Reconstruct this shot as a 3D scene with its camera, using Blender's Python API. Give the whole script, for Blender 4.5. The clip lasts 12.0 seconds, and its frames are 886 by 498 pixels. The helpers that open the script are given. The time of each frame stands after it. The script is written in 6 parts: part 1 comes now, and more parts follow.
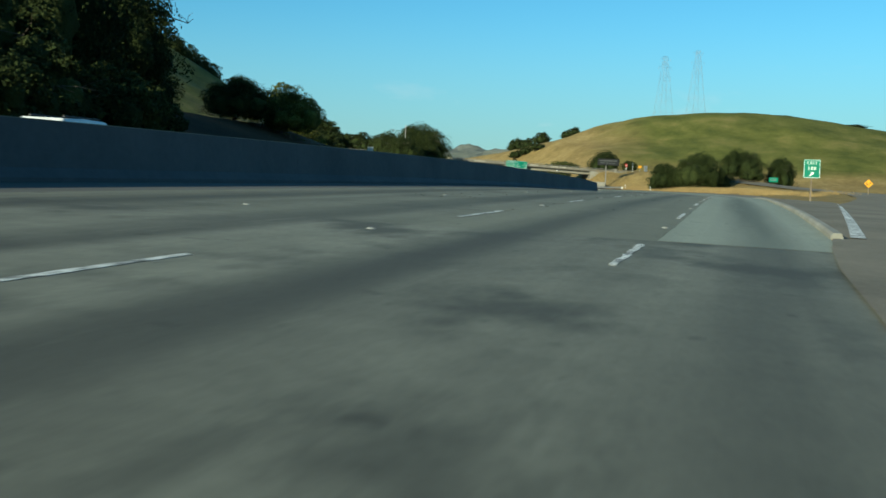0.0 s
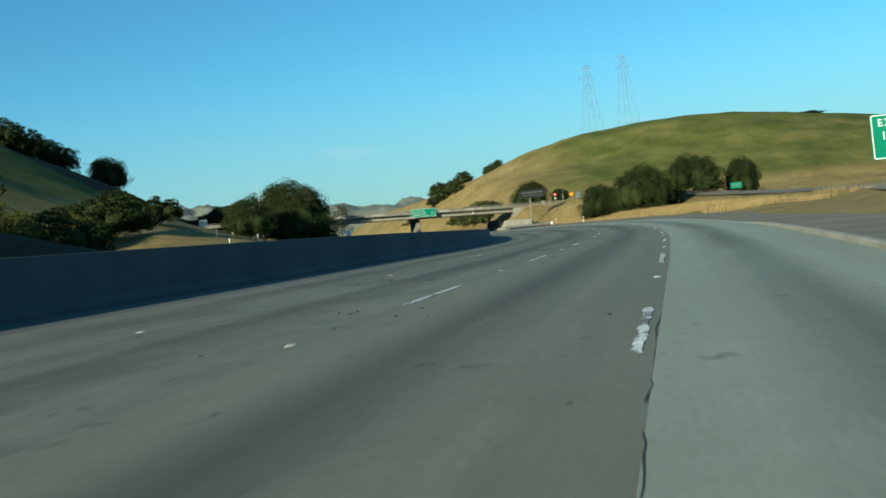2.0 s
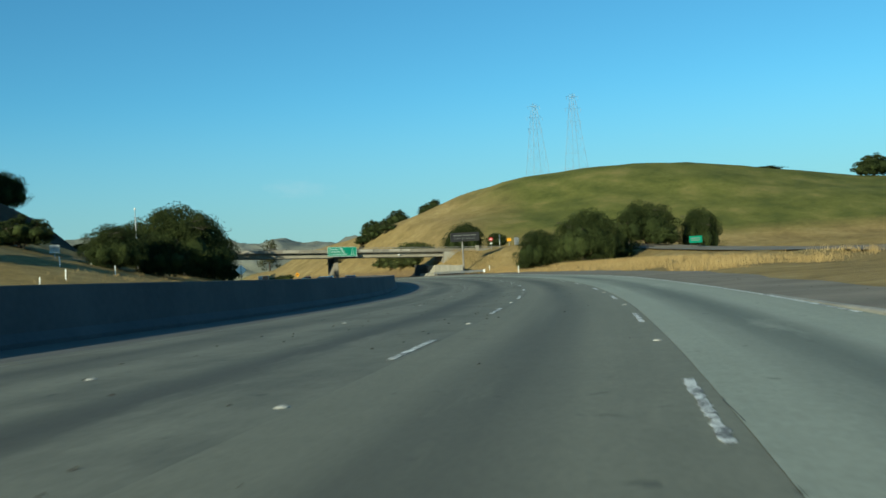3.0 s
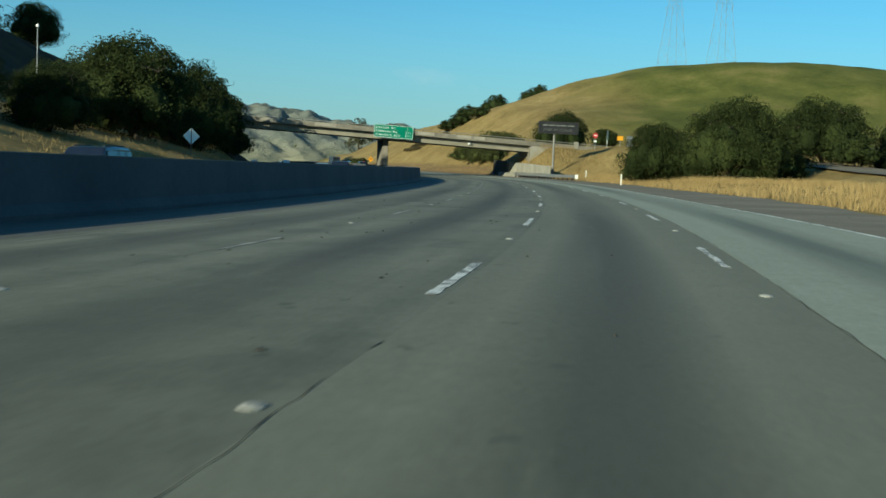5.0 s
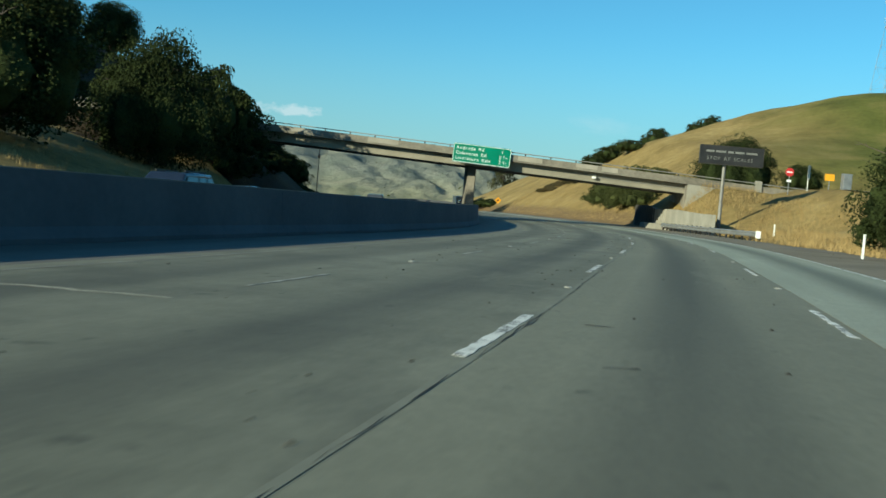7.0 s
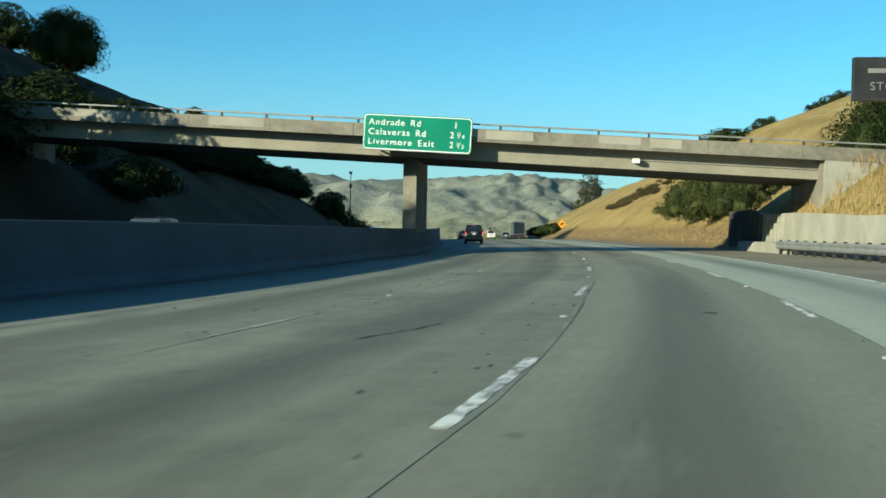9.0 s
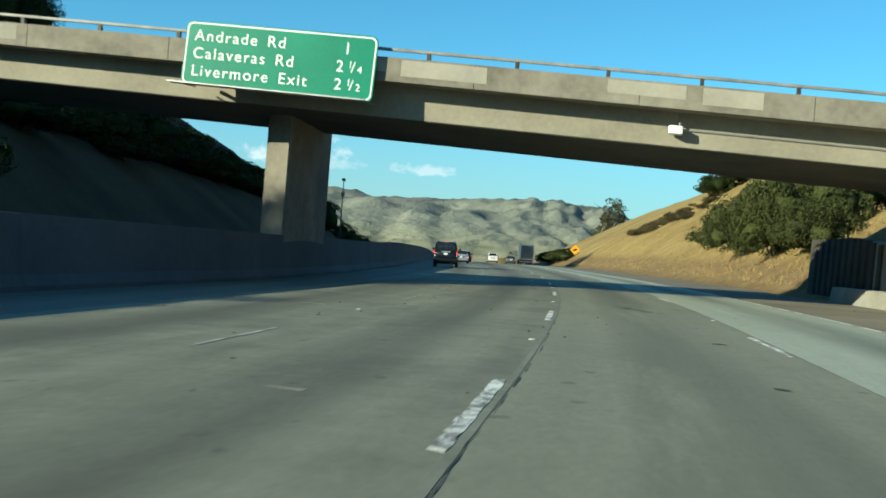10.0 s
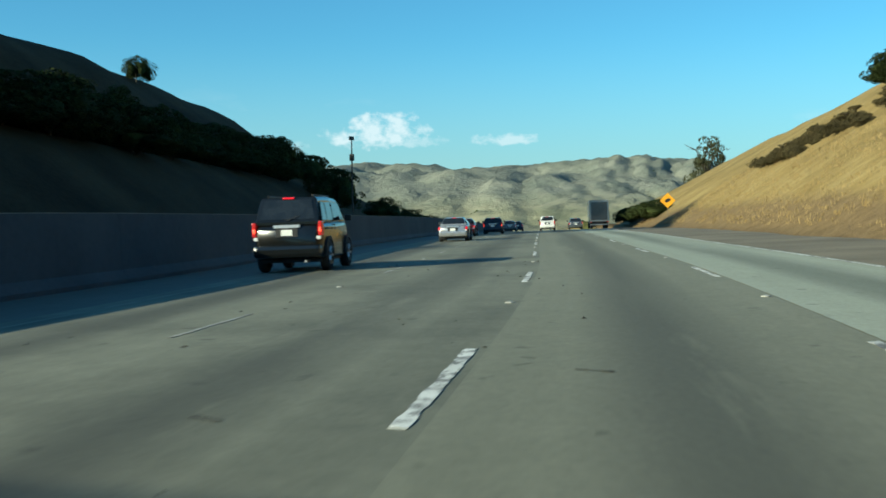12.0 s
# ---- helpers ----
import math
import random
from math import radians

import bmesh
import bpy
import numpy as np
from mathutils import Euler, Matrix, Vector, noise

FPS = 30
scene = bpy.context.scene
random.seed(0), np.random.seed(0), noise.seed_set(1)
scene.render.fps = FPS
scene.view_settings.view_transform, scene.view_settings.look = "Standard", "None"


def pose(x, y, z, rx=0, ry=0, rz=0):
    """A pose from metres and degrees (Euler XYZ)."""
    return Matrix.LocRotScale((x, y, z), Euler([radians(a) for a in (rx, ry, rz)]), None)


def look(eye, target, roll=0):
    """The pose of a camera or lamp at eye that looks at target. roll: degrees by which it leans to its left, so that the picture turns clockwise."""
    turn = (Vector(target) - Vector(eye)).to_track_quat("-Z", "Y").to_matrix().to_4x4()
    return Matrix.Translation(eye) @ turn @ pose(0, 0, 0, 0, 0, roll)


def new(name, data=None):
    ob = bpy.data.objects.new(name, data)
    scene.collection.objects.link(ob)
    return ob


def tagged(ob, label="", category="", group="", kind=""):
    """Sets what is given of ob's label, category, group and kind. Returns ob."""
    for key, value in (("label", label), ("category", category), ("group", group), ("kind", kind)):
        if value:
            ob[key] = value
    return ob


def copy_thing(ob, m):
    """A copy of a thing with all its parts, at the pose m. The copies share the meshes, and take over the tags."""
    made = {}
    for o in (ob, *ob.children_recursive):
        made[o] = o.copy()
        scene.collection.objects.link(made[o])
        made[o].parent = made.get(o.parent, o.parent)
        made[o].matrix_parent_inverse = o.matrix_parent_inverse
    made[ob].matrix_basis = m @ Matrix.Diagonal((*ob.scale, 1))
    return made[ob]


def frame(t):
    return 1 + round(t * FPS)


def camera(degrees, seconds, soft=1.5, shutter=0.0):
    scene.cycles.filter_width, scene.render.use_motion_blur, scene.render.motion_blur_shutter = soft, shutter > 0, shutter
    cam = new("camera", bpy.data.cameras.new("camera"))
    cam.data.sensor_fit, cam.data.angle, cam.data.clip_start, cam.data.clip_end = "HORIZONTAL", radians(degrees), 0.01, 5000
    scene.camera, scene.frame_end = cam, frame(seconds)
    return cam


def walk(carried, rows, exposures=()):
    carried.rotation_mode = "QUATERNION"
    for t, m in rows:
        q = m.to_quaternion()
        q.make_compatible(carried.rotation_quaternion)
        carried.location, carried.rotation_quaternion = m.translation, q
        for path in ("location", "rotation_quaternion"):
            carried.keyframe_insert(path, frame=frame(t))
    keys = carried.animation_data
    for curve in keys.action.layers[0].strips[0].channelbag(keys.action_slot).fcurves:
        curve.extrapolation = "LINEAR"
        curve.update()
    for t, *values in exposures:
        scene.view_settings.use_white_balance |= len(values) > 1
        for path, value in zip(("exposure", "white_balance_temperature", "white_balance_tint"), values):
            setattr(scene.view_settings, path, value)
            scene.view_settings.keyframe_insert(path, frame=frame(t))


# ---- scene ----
cam = camera(44.0, 12.0, soft=1.6, shutter=0.15)
PATH = [
    (0, (-18.620, -145.864, 0.563), (-18.691, -143.869, 0.442), 1.95),
    (0.5, (-15.174, -130.245, 0.786), (-15.325, -128.255, 0.661), 1.02),
    (1, (-11.865, -114.999, 0.993), (-11.982, -113.003, 0.938), -0.73),
    (1.5, (-8.786, -99.885, 1.159), (-8.826, -97.885, 1.178), -4.87),
    (2, (-5.951, -84.668, 1.264), (-5.945, -82.668, 1.235), -6.57),
    (2.5, (-3.092, -69.104, 1.344), (-2.996, -67.107, 1.386), -1.87),
    (3, (-0.498, -54.445, 1.323), (-0.384, -52.448, 1.362), -3.48),
    (4.8, (8.684, 2.157, 1.297), (8.585, 4.152, 1.208), 3.88),
    (5, (9.332, 7.919, 1.181), (9.231, 9.911, 1.034), 2.51),
    (5.5, (10.787, 23.240, 1.232), (10.574, 25.227, 1.149), 5.05),
    (6, (11.874, 37.986, 1.176), (11.611, 39.967, 1.091), 3.94),
    (6.5, (12.631, 53.161, 1.138), (12.308, 55.132, 1.042), 3.70),
    (7, (12.964, 68.427, 1.142), (12.556, 70.383, 1.058), 4.98),
    (9, (12.463, 129.042, 1.162), (11.853, 130.946, 1.128), 1.30),
    (9.5, (10.510, 143.762, 1.120), (9.910, 145.669, 1.168), 2.23),
    (10, (8.147, 158.610, 1.136), (7.496, 160.501, 1.138), 4.55),
    (10.5, (5.550, 173.231, 1.165), (4.833, 175.098, 1.144), 3.50),
    (11, (2.539, 187.923, 1.159), (1.763, 189.766, 1.154), 3.21),
    (11.5, (-0.748, 201.831, 1.140), (-1.565, 203.656, 1.142), 1.36),
    (12, (-4.422, 216.135, 1.188), (-5.224, 217.966, 1.133), -0.76),
]
EXPOSURES = [
    (0, 0.55, 5800, -9),
    (0.5, 0.55, 5800, -9),
    (1, 0.70, 5800, -9),
    (2.5, 0.52, 5800, -9),
    (5, 0.42, 5800, -9),
    (6.5, 0.6, 5800, -9),
    (7.2, 0.62, 5800, -9),
    (8.8, 0.86, 5800, -9),
    (9.5, 0.97, 5800, -9),
    (10, 0.92, 5800, -9),
    (10.6, 0.72, 5800, -9),
    (11.3, 0.77, 5800, -9),
    (12, 0.84, 5800, -9),
]
walk(cam, [(t, look(eye, target, roll)) for t, eye, target, roll in PATH], EXPOSURES)

# ---- daylight ----
SUN_EL = 17.5          # degrees over the horizon
SUN_AZ = 51.0          # the light travels this many degrees from +x towards +y
world = bpy.data.worlds.new("sky")
scene.world = world
world.use_nodes = True
wn, wl = world.node_tree.nodes, world.node_tree.links
wn.clear()
w_out = wn.new("ShaderNodeOutputWorld")
w_bg = wn.new("ShaderNodeBackground")
w_sky = wn.new("ShaderNodeTexSky")
w_sky.sky_type = "NISHITA"
w_sky.sun_disc = False
w_sky.sun_elevation = radians(SUN_EL)
# the sun stands at compass bearing 270 - SUN_AZ (clockwise from +y)
w_sky.sun_rotation = radians(270 - SUN_AZ)
w_sky.altitude = 150
w_sky.air_density, w_sky.dust_density, w_sky.ozone_density = 1.0, 0.05, 3.0
w_bg.inputs["Strength"].default_value = 0.078
# low cumulus and thin haze streaks over the far ranges
w_geo = wn.new("ShaderNodeTexCoord")
w_map = wn.new("ShaderNodeMapping")
w_map.inputs["Scale"].default_value = (7.0, 7.0, 22.0)
w_noise = wn.new("ShaderNodeTexNoise")
w_noise.inputs["Scale"].default_value = 1.0
w_noise.inputs["Detail"].default_value = 7.0
w_noise.inputs["Roughness"].default_value = 0.6
w_ramp = wn.new("ShaderNodeValToRGB")
w_ramp.color_ramp.elements[0].position, w_ramp.color_ramp.elements[0].color = 0.6, (0, 0, 0, 1)
w_ramp.color_ramp.elements[1].position, w_ramp.color_ramp.elements[1].color = 0.85, (0.6, 0.6, 0.6, 1)
w_sep = wn.new("ShaderNodeSeparateXYZ")
w_band = wn.new("ShaderNodeMapRange")
w_band.inputs["From Min"].default_value, w_band.inputs["From Max"].default_value = 0.13, 0.05
w_mul = wn.new("ShaderNodeMath")
w_mul.operation = "MULTIPLY"
w_mix = wn.new("ShaderNodeMix")
w_mix.data_type = "RGBA"
w_mix.inputs["B"].default_value = (6.5, 6.6, 6.8, 1)
wl.new(w_geo.outputs["Generated"], w_map.inputs["Vector"])
wl.new(w_map.outputs["Vector"], w_noise.inputs["Vector"])
wl.new(w_noise.outputs["Fac"], w_ramp.inputs["Fac"])
wl.new(w_geo.outputs["Generated"], w_sep.inputs["Vector"])
wl.new(w_sep.outputs["Z"], w_band.inputs["Value"])
wl.new(w_ramp.outputs["Color"], w_mul.inputs[0])
wl.new(w_band.outputs["Result"], w_mul.inputs[1])


def cumulus(az, el, wide, tall, seed):
    """Cover of one small heaped cloud, from its bearing (left of +y) and height in degrees."""
    def calc(op, p, q=0.0, r=None):
        n = wn.new("ShaderNodeMath")
        n.operation = op
        for i, v in enumerate((p, q) if r is None else (p, q, r)):
            if isinstance(v, bpy.types.NodeSocket):
                wl.new(v, n.inputs[i])
            else:
                n.inputs[i].default_value = v
        return n.outputs[0]
    ahead = calc("MAXIMUM", w_sep.outputs["Y"], 0.05)
    u = calc("DIVIDE", w_sep.outputs["X"], ahead)
    v = calc("DIVIDE", w_sep.outputs["Z"], ahead)
    scale = 1 / math.cos(radians(az))
    du = calc("DIVIDE", calc("ADD", u, math.tan(radians(az))), math.tan(radians(wide)) * scale ** 2)
    dv = calc("DIVIDE", calc("SUBTRACT", v, math.tan(radians(el)) * scale), math.tan(radians(tall)) * scale)
    dv = calc("MULTIPLY", dv, calc("ADD", calc("MULTIPLY", calc("LESS_THAN", dv, 0.0), 0.9), 1.0))
    mound = calc("SUBTRACT", 1.0, calc("ADD", calc("MULTIPLY", du, du), calc("MULTIPLY", dv, dv)))
    puff = wn.new("ShaderNodeTexNoise")
    puff.inputs["Scale"].default_value, puff.inputs["Detail"].default_value, puff.inputs["Roughness"].default_value = 55.0, 6.0, 0.62
    mp = wn.new("ShaderNodeMapping")
    mp.inputs["Location"].default_value = (seed, 0, 0)
    mp.inputs["Scale"].default_value = (1.0, 1.0, 1.5)
    wl.new(w_geo.outputs["Generated"], mp.inputs["Vector"])
    wl.new(mp.outputs["Vector"], puff.inputs["Vector"])
    full = calc("ADD", calc("MULTIPLY", mound, 0.8), calc("MULTIPLY", calc("SUBTRACT", puff.outputs["Fac"], 0.5), 3.2))
    out = wn.new("ShaderNodeMapRange")
    out.inputs["From Min"].default_value, out.inputs["From Max"].default_value = 0.1, 0.75
    wl.new(full, out.inputs["Value"])
    edge = wn.new("ShaderNodeMapRange")
    edge.inputs["From Min"].default_value, edge.inputs["From Max"].default_value = -1.0, 0.0
    wl.new(mound, edge.inputs["Value"])
    return calc("MULTIPLY", out.outputs["Result"], edge.outputs["Result"]), calc


cover = w_mul.outputs[0]
for _az, _el, _wide, _tall, _seed, _dense in ((27.0, 4.3, 2.9, 1.3, 3.0, 0.85), (20.3, 4.0, 1.9, 0.5, 8.0, 0.6), (24.6, 3.9, 1.6, 0.4, 5.0, 0.45), (33.0, 3.6, 2.4, 0.6, 6.0, 0.4)):
    _c, calc = cumulus(_az, _el, _wide, _tall, _seed)
    cover = calc("MAXIMUM", cover, calc("MULTIPLY", _c, _dense))
wl.new(cover, w_mix.inputs["Factor"])

w_tint = wn.new("ShaderNodeMix")
w_tint.data_type, w_tint.blend_type = "RGBA", "MULTIPLY"
w_tint.inputs["Factor"].default_value = 1.0
w_tint.inputs["B"].default_value = (0.62, 1.0, 1.1, 1)
wl.new(w_sky.outputs["Color"], w_tint.inputs["A"])
# pale haze towards the horizon
w_low = wn.new("ShaderNodeMapRange")
w_low.interpolation_type = "SMOOTHSTEP"
w_low.inputs["From Min"].default_value, w_low.inputs["From Max"].default_value = 0.17, 0.0
w_low.inputs["To Max"].default_value = 0.65
w_haze = wn.new("ShaderNodeMix")
w_haze.data_type = "RGBA"
w_haze.inputs["B"].default_value = (3.0, 3.85, 4.3, 1)
wl.new(w_sep.outputs["Z"], w_low.inputs["Value"])
wl.new(w_low.outputs["Result"], w_haze.inputs["Factor"])
wl.new(w_tint.outputs["Result"], w_haze.inputs["A"])
wl.new(w_haze.outputs["Result"], w_mix.inputs["A"])
wl.new(w_mix.outputs["Result"], w_bg.inputs["Color"])
wl.new(w_bg.outputs["Background"], w_out.inputs["Surface"])

sun = new("sun", bpy.data.lights.new("sun", "SUN"))
sun.data.energy, sun.data.angle, sun.data.color = 5.0, radians(0.55), (1.0, 0.85, 0.62)
_ca, _sa, _ce, _se = (math.cos(radians(SUN_AZ)), math.sin(radians(SUN_AZ)), math.cos(radians(SUN_EL)), math.sin(radians(SUN_EL)))
sun.matrix_world = look((-300, -200, 200), (-300 + _ca * _ce, -200 + _sa * _ce, 200 - _se))

# ---- the road's line ----
# x of the right-hand lane line every 20 m from y = -140
KNOTS_Y0, KNOTS_DY = -140.0, 20.0
KNOTS = [-18.77, -14.23, -9.85, -5.49, -1.11, 3.12, 6.94, 10.09, 12.40, 13.90, 14.73, 15.04, 15.00, 14.66, 13.44, 10.79, 6.95, 2.36, -2.87, -8.80, -15.49]
S_BACK, S_AHEAD = 0.224, -0.335
LANE = 3.66


def rx(y):
    """x of the right-hand lane line at station y."""
    f = (y - KNOTS_Y0) / KNOTS_DY
    n = len(KNOTS) - 1
    if f <= 0:
        return KNOTS[0] + S_BACK * (y - KNOTS_Y0)
    if f >= n:
        return KNOTS[n] + S_AHEAD * (y - KNOTS_Y0 - n * KNOTS_DY)
    i = min(int(f), n - 1)
    t = f - i
    p1, p2 = KNOTS[i], KNOTS[i + 1]
    m1 = (p2 - KNOTS[i - 1]) / 2 if i > 0 else S_BACK * KNOTS_DY
    m2 = (KNOTS[i + 2] - p1) / 2 if i + 2 <= n else S_AHEAD * KNOTS_DY
    return (2 * t**3 - 3 * t**2 + 1) * p1 + (t**3 - 2 * t**2 + t) * m1 + (3 * t**2 - 2 * t**3) * p2 + (t**3 - t**2) * m2


def road_slope(y):
    return (rx(y + 2) - rx(y - 2)) / 4


def ramp01(v, a, b):
    t = min(max((v - a) / (b - a), 0.0), 1.0)
    return t * t * (3 - 2 * t)


def between(v, ks):
    """Straight lines through (v, value) pairs."""
    if v <= ks[0][0]:
        return ks[0][1]
    for (a, p), (b, q) in zip(ks, ks[1:]):
        if v <= b:
            return p + (q - p) * (v - a) / (b - a)
    return ks[-1][1]


def curve(v, ks):
    """A smooth line through (v, value) pairs, straight before the first and level after the last."""
    n = len(ks) - 1
    if v >= ks[n][0]:
        return ks[n][1]
    m = [(ks[min(i + 1, n)][1] - ks[max(i - 1, 0)][1]) / (ks[min(i + 1, n)][0] - ks[max(i - 1, 0)][0]) for i in range(n)] + [0.0]
    if v <= ks[0][0]:
        return ks[0][1] + m[0] * (v - ks[0][0])
    i = max(k for k in range(n) if ks[k][0] <= v)
    h = ks[i + 1][0] - ks[i][0]
    t = (v - ks[i][0]) / h
    return (2 * t**3 - 3 * t**2 + 1) * ks[i][1] + (t**3 - 2 * t**2 + t) * h * m[i] + (3 * t**2 - 2 * t**3) * ks[i + 1][1] + (t**3 - t**2) * h * m[i + 1]


def crossfall(y):
    """How fast the pavement rises towards the left, per metre."""
    return min(curve(y, ((-150, 0.041), (-110, 0.0265), (-75, 0.0218), (-40, 0.0115), (0, -0.0075), (40, -0.025))), 0.045)


def level(y):
    """Height of the pavement at the lane line: it climbs out of a hollow before the bend."""
    return curve(y, ((-150, -0.557), (-110, -0.017), (-75, 0.158), (-40, 0.093), (0, 0.0), (40, 0.045)))


def line_right(y):
    """Offset of the dashes on the right."""
    return between(y, ((-60, 0.12), (-33, 0.06), (24, -0.26), (40, -0.2), (52, -0.13), (68, -0.05), (83, -0.03), (147, -0.07), (162, -0.19), (178, -0.19), (195, -0.03), (230, -0.1)))


def line_left(y):
    """Offset of the dashes between the two right-hand lanes."""
    return between(y, ((-30, -3.66), (10, -3.54), (62, -3.53), (80, -3.61), (96, -3.8), (112, -3.65), (137, -3.38), (150, -3.74), (166, -3.83), (181, -3.75), (230, -3.7)))


def joint(y):
    """Offset of the edge between the lanes and the pale strip."""
    return between(y, ((-40, 0.27), (-10, 0.12), (16, 0.04), (50, 0.1), (67, 0.15), (82, 0.12), (145, 0.06), (156, -0.1), (172, -0.12), (200, 0.04), (230, 0.02)))


def pale_edge(y):
    """Offset of the far edge of the pale strip, where the kerb stands."""
    return between(y, ((-134, 3.1), (-106, 3.55), (-82, 3.78), (-60, 4.1), (-40, 4.28), (20, 4.3), (60, 3.4)))


def grade(y):
    """The pavement sinks gently beyond the cutting."""
    d = max(y - 270.0, 0.0)
    return -min(d * d * 0.00007, 0.5 + 0.016 * max(d - 85, 0)) if d else 0.0


def z_road(y, o):
    u = min(max(-o, -14.0), 14.6)
    return crossfall(y) * u + level(y) + grade(y)


def at(y, o, dz=0.0):
    """The place at station y, o metres to the right of the lane line, dz over the pavement."""
    return Vector((rx(y) + o * math.hypot(1, road_slope(y)), y, z_road(y, o) + dz))


def offset_of(x, y):
    return (x - rx(y)) / math.hypot(1, road_slope(y))


def heading(y):
    """Turn about z that lays +y along the road."""
    return -math.degrees(math.atan(road_slope(y)))


# ---- materials ----
class Nodes:
    """Short hand for a material's node tree."""

    def __init__(self, name):
        self.m = bpy.data.materials.new(name)
        self.m.use_nodes = True
        self.t = self.m.node_tree
        self.b = self.t.nodes["Principled BSDF"]

    def node(self, kind, **ins):
        n = self.t.nodes.new("ShaderNode" + kind)
        for k, v in ins.items():
            if isinstance(v, bpy.types.NodeSocket):
                self.t.links.new(v, n.inputs[k.replace("_", " ")])
            else:
                n.inputs[k.replace("_", " ")].default_value = v
        return n

    def link(self, a, b):
        self.t.links.new(a, b)

    def math(self, op, a, b=0.0, c=None):
        n = self.t.nodes.new("ShaderNodeMath")
        n.operation = op
        for i, v in enumerate((a, b) if c is None else (a, b, c)):
            if isinstance(v, bpy.types.NodeSocket):
                self.t.links.new(v, n.inputs[i])
            else:
                n.inputs[i].default_value = v
        return n.outputs[0]

    def place(self):
        return self.t.nodes.new("ShaderNodeNewGeometry").outputs["Position"]

    def local(self):
        return self.t.nodes.new("ShaderNodeTexCoord").outputs["Object"]

    def uv(self):
        return self.t.nodes.new("ShaderNodeUVMap").outputs["UV"]

    def noise(self, vec, scale, detail=4.0, rough=0.55, stretch=None):
        if stretch:
            mp = self.node("Mapping", Vector=vec)
            mp.inputs["Scale"].default_value = stretch
            vec = mp.outputs["Vector"]
        n = self.node("TexNoise", Vector=vec, Scale=scale, Detail=detail, Roughness=rough)
        return n.outputs["Fac"]

    def ramp(self, fac, stops):
        n = self.t.nodes.new("ShaderNodeValToRGB")
        el = n.color_ramp.elements
        while len(el) < len(stops):
            el.new(0.5)
        for e, (p, c) in zip(el, stops):
            e.position, e.color = p, (*c, 1) if len(c) == 3 else c
        self.t.links.new(fac, n.inputs["Fac"])
        return n.outputs["Color"]

    def mix(self, fac, a, b, how="MIX"):
        n = self.t.nodes.new("ShaderNodeMix")
        n.data_type, n.blend_type = "RGBA", how
        for k, v in (("Factor", fac), ("A", a), ("B", b)):
            if isinstance(v, bpy.types.NodeSocket):
                self.t.links.new(v, n.inputs[k])
            else:
                n.inputs[k].default_value = v if k == "Factor" else (*v, 1)
        return n.outputs["Result"]

    def bump(self, height, strength=0.3, distance=0.02):
        n = self.node("Bump", Height=height, Strength=strength, Distance=distance)
        self.link(n.outputs["Normal"], self.b.inputs["Normal"])

    def done(self, colour=None, rough=0.6, metal=0.0, spec=0.5):
        for key, v in (("Base Color", colour), ("Roughness", rough), ("Metallic", metal), ("Specular IOR Level", spec)):
            if isinstance(v, bpy.types.NodeSocket):
                self.link(v, self.b.inputs[key])
            elif v is not None:
                self.b.inputs[key].default_value = (*v, 1) if key == "Base Color" else v
        return self.m


def grainy(name, dark, light, coarse=0.5, fine=8.0, rough=0.8, bump=0.3, dist=0.01, metal=0.0, local=False, spec=0.4):
    """Two colours mixed by a coarse and a fine noise, with fine relief."""
    k = Nodes(name)
    p = k.local() if local else k.place()
    a, b = k.noise(p, coarse, 5.0), k.noise(p, fine, 5.0, 0.65)
    f = k.math("MULTIPLY_ADD", a, 0.65, k.math("MULTIPLY", b, 0.35))
    if bump:
        k.bump(b, bump, dist)
    return k.done(k.ramp(f, [(0.36, dark), (0.64, light)]), rough, metal, spec)


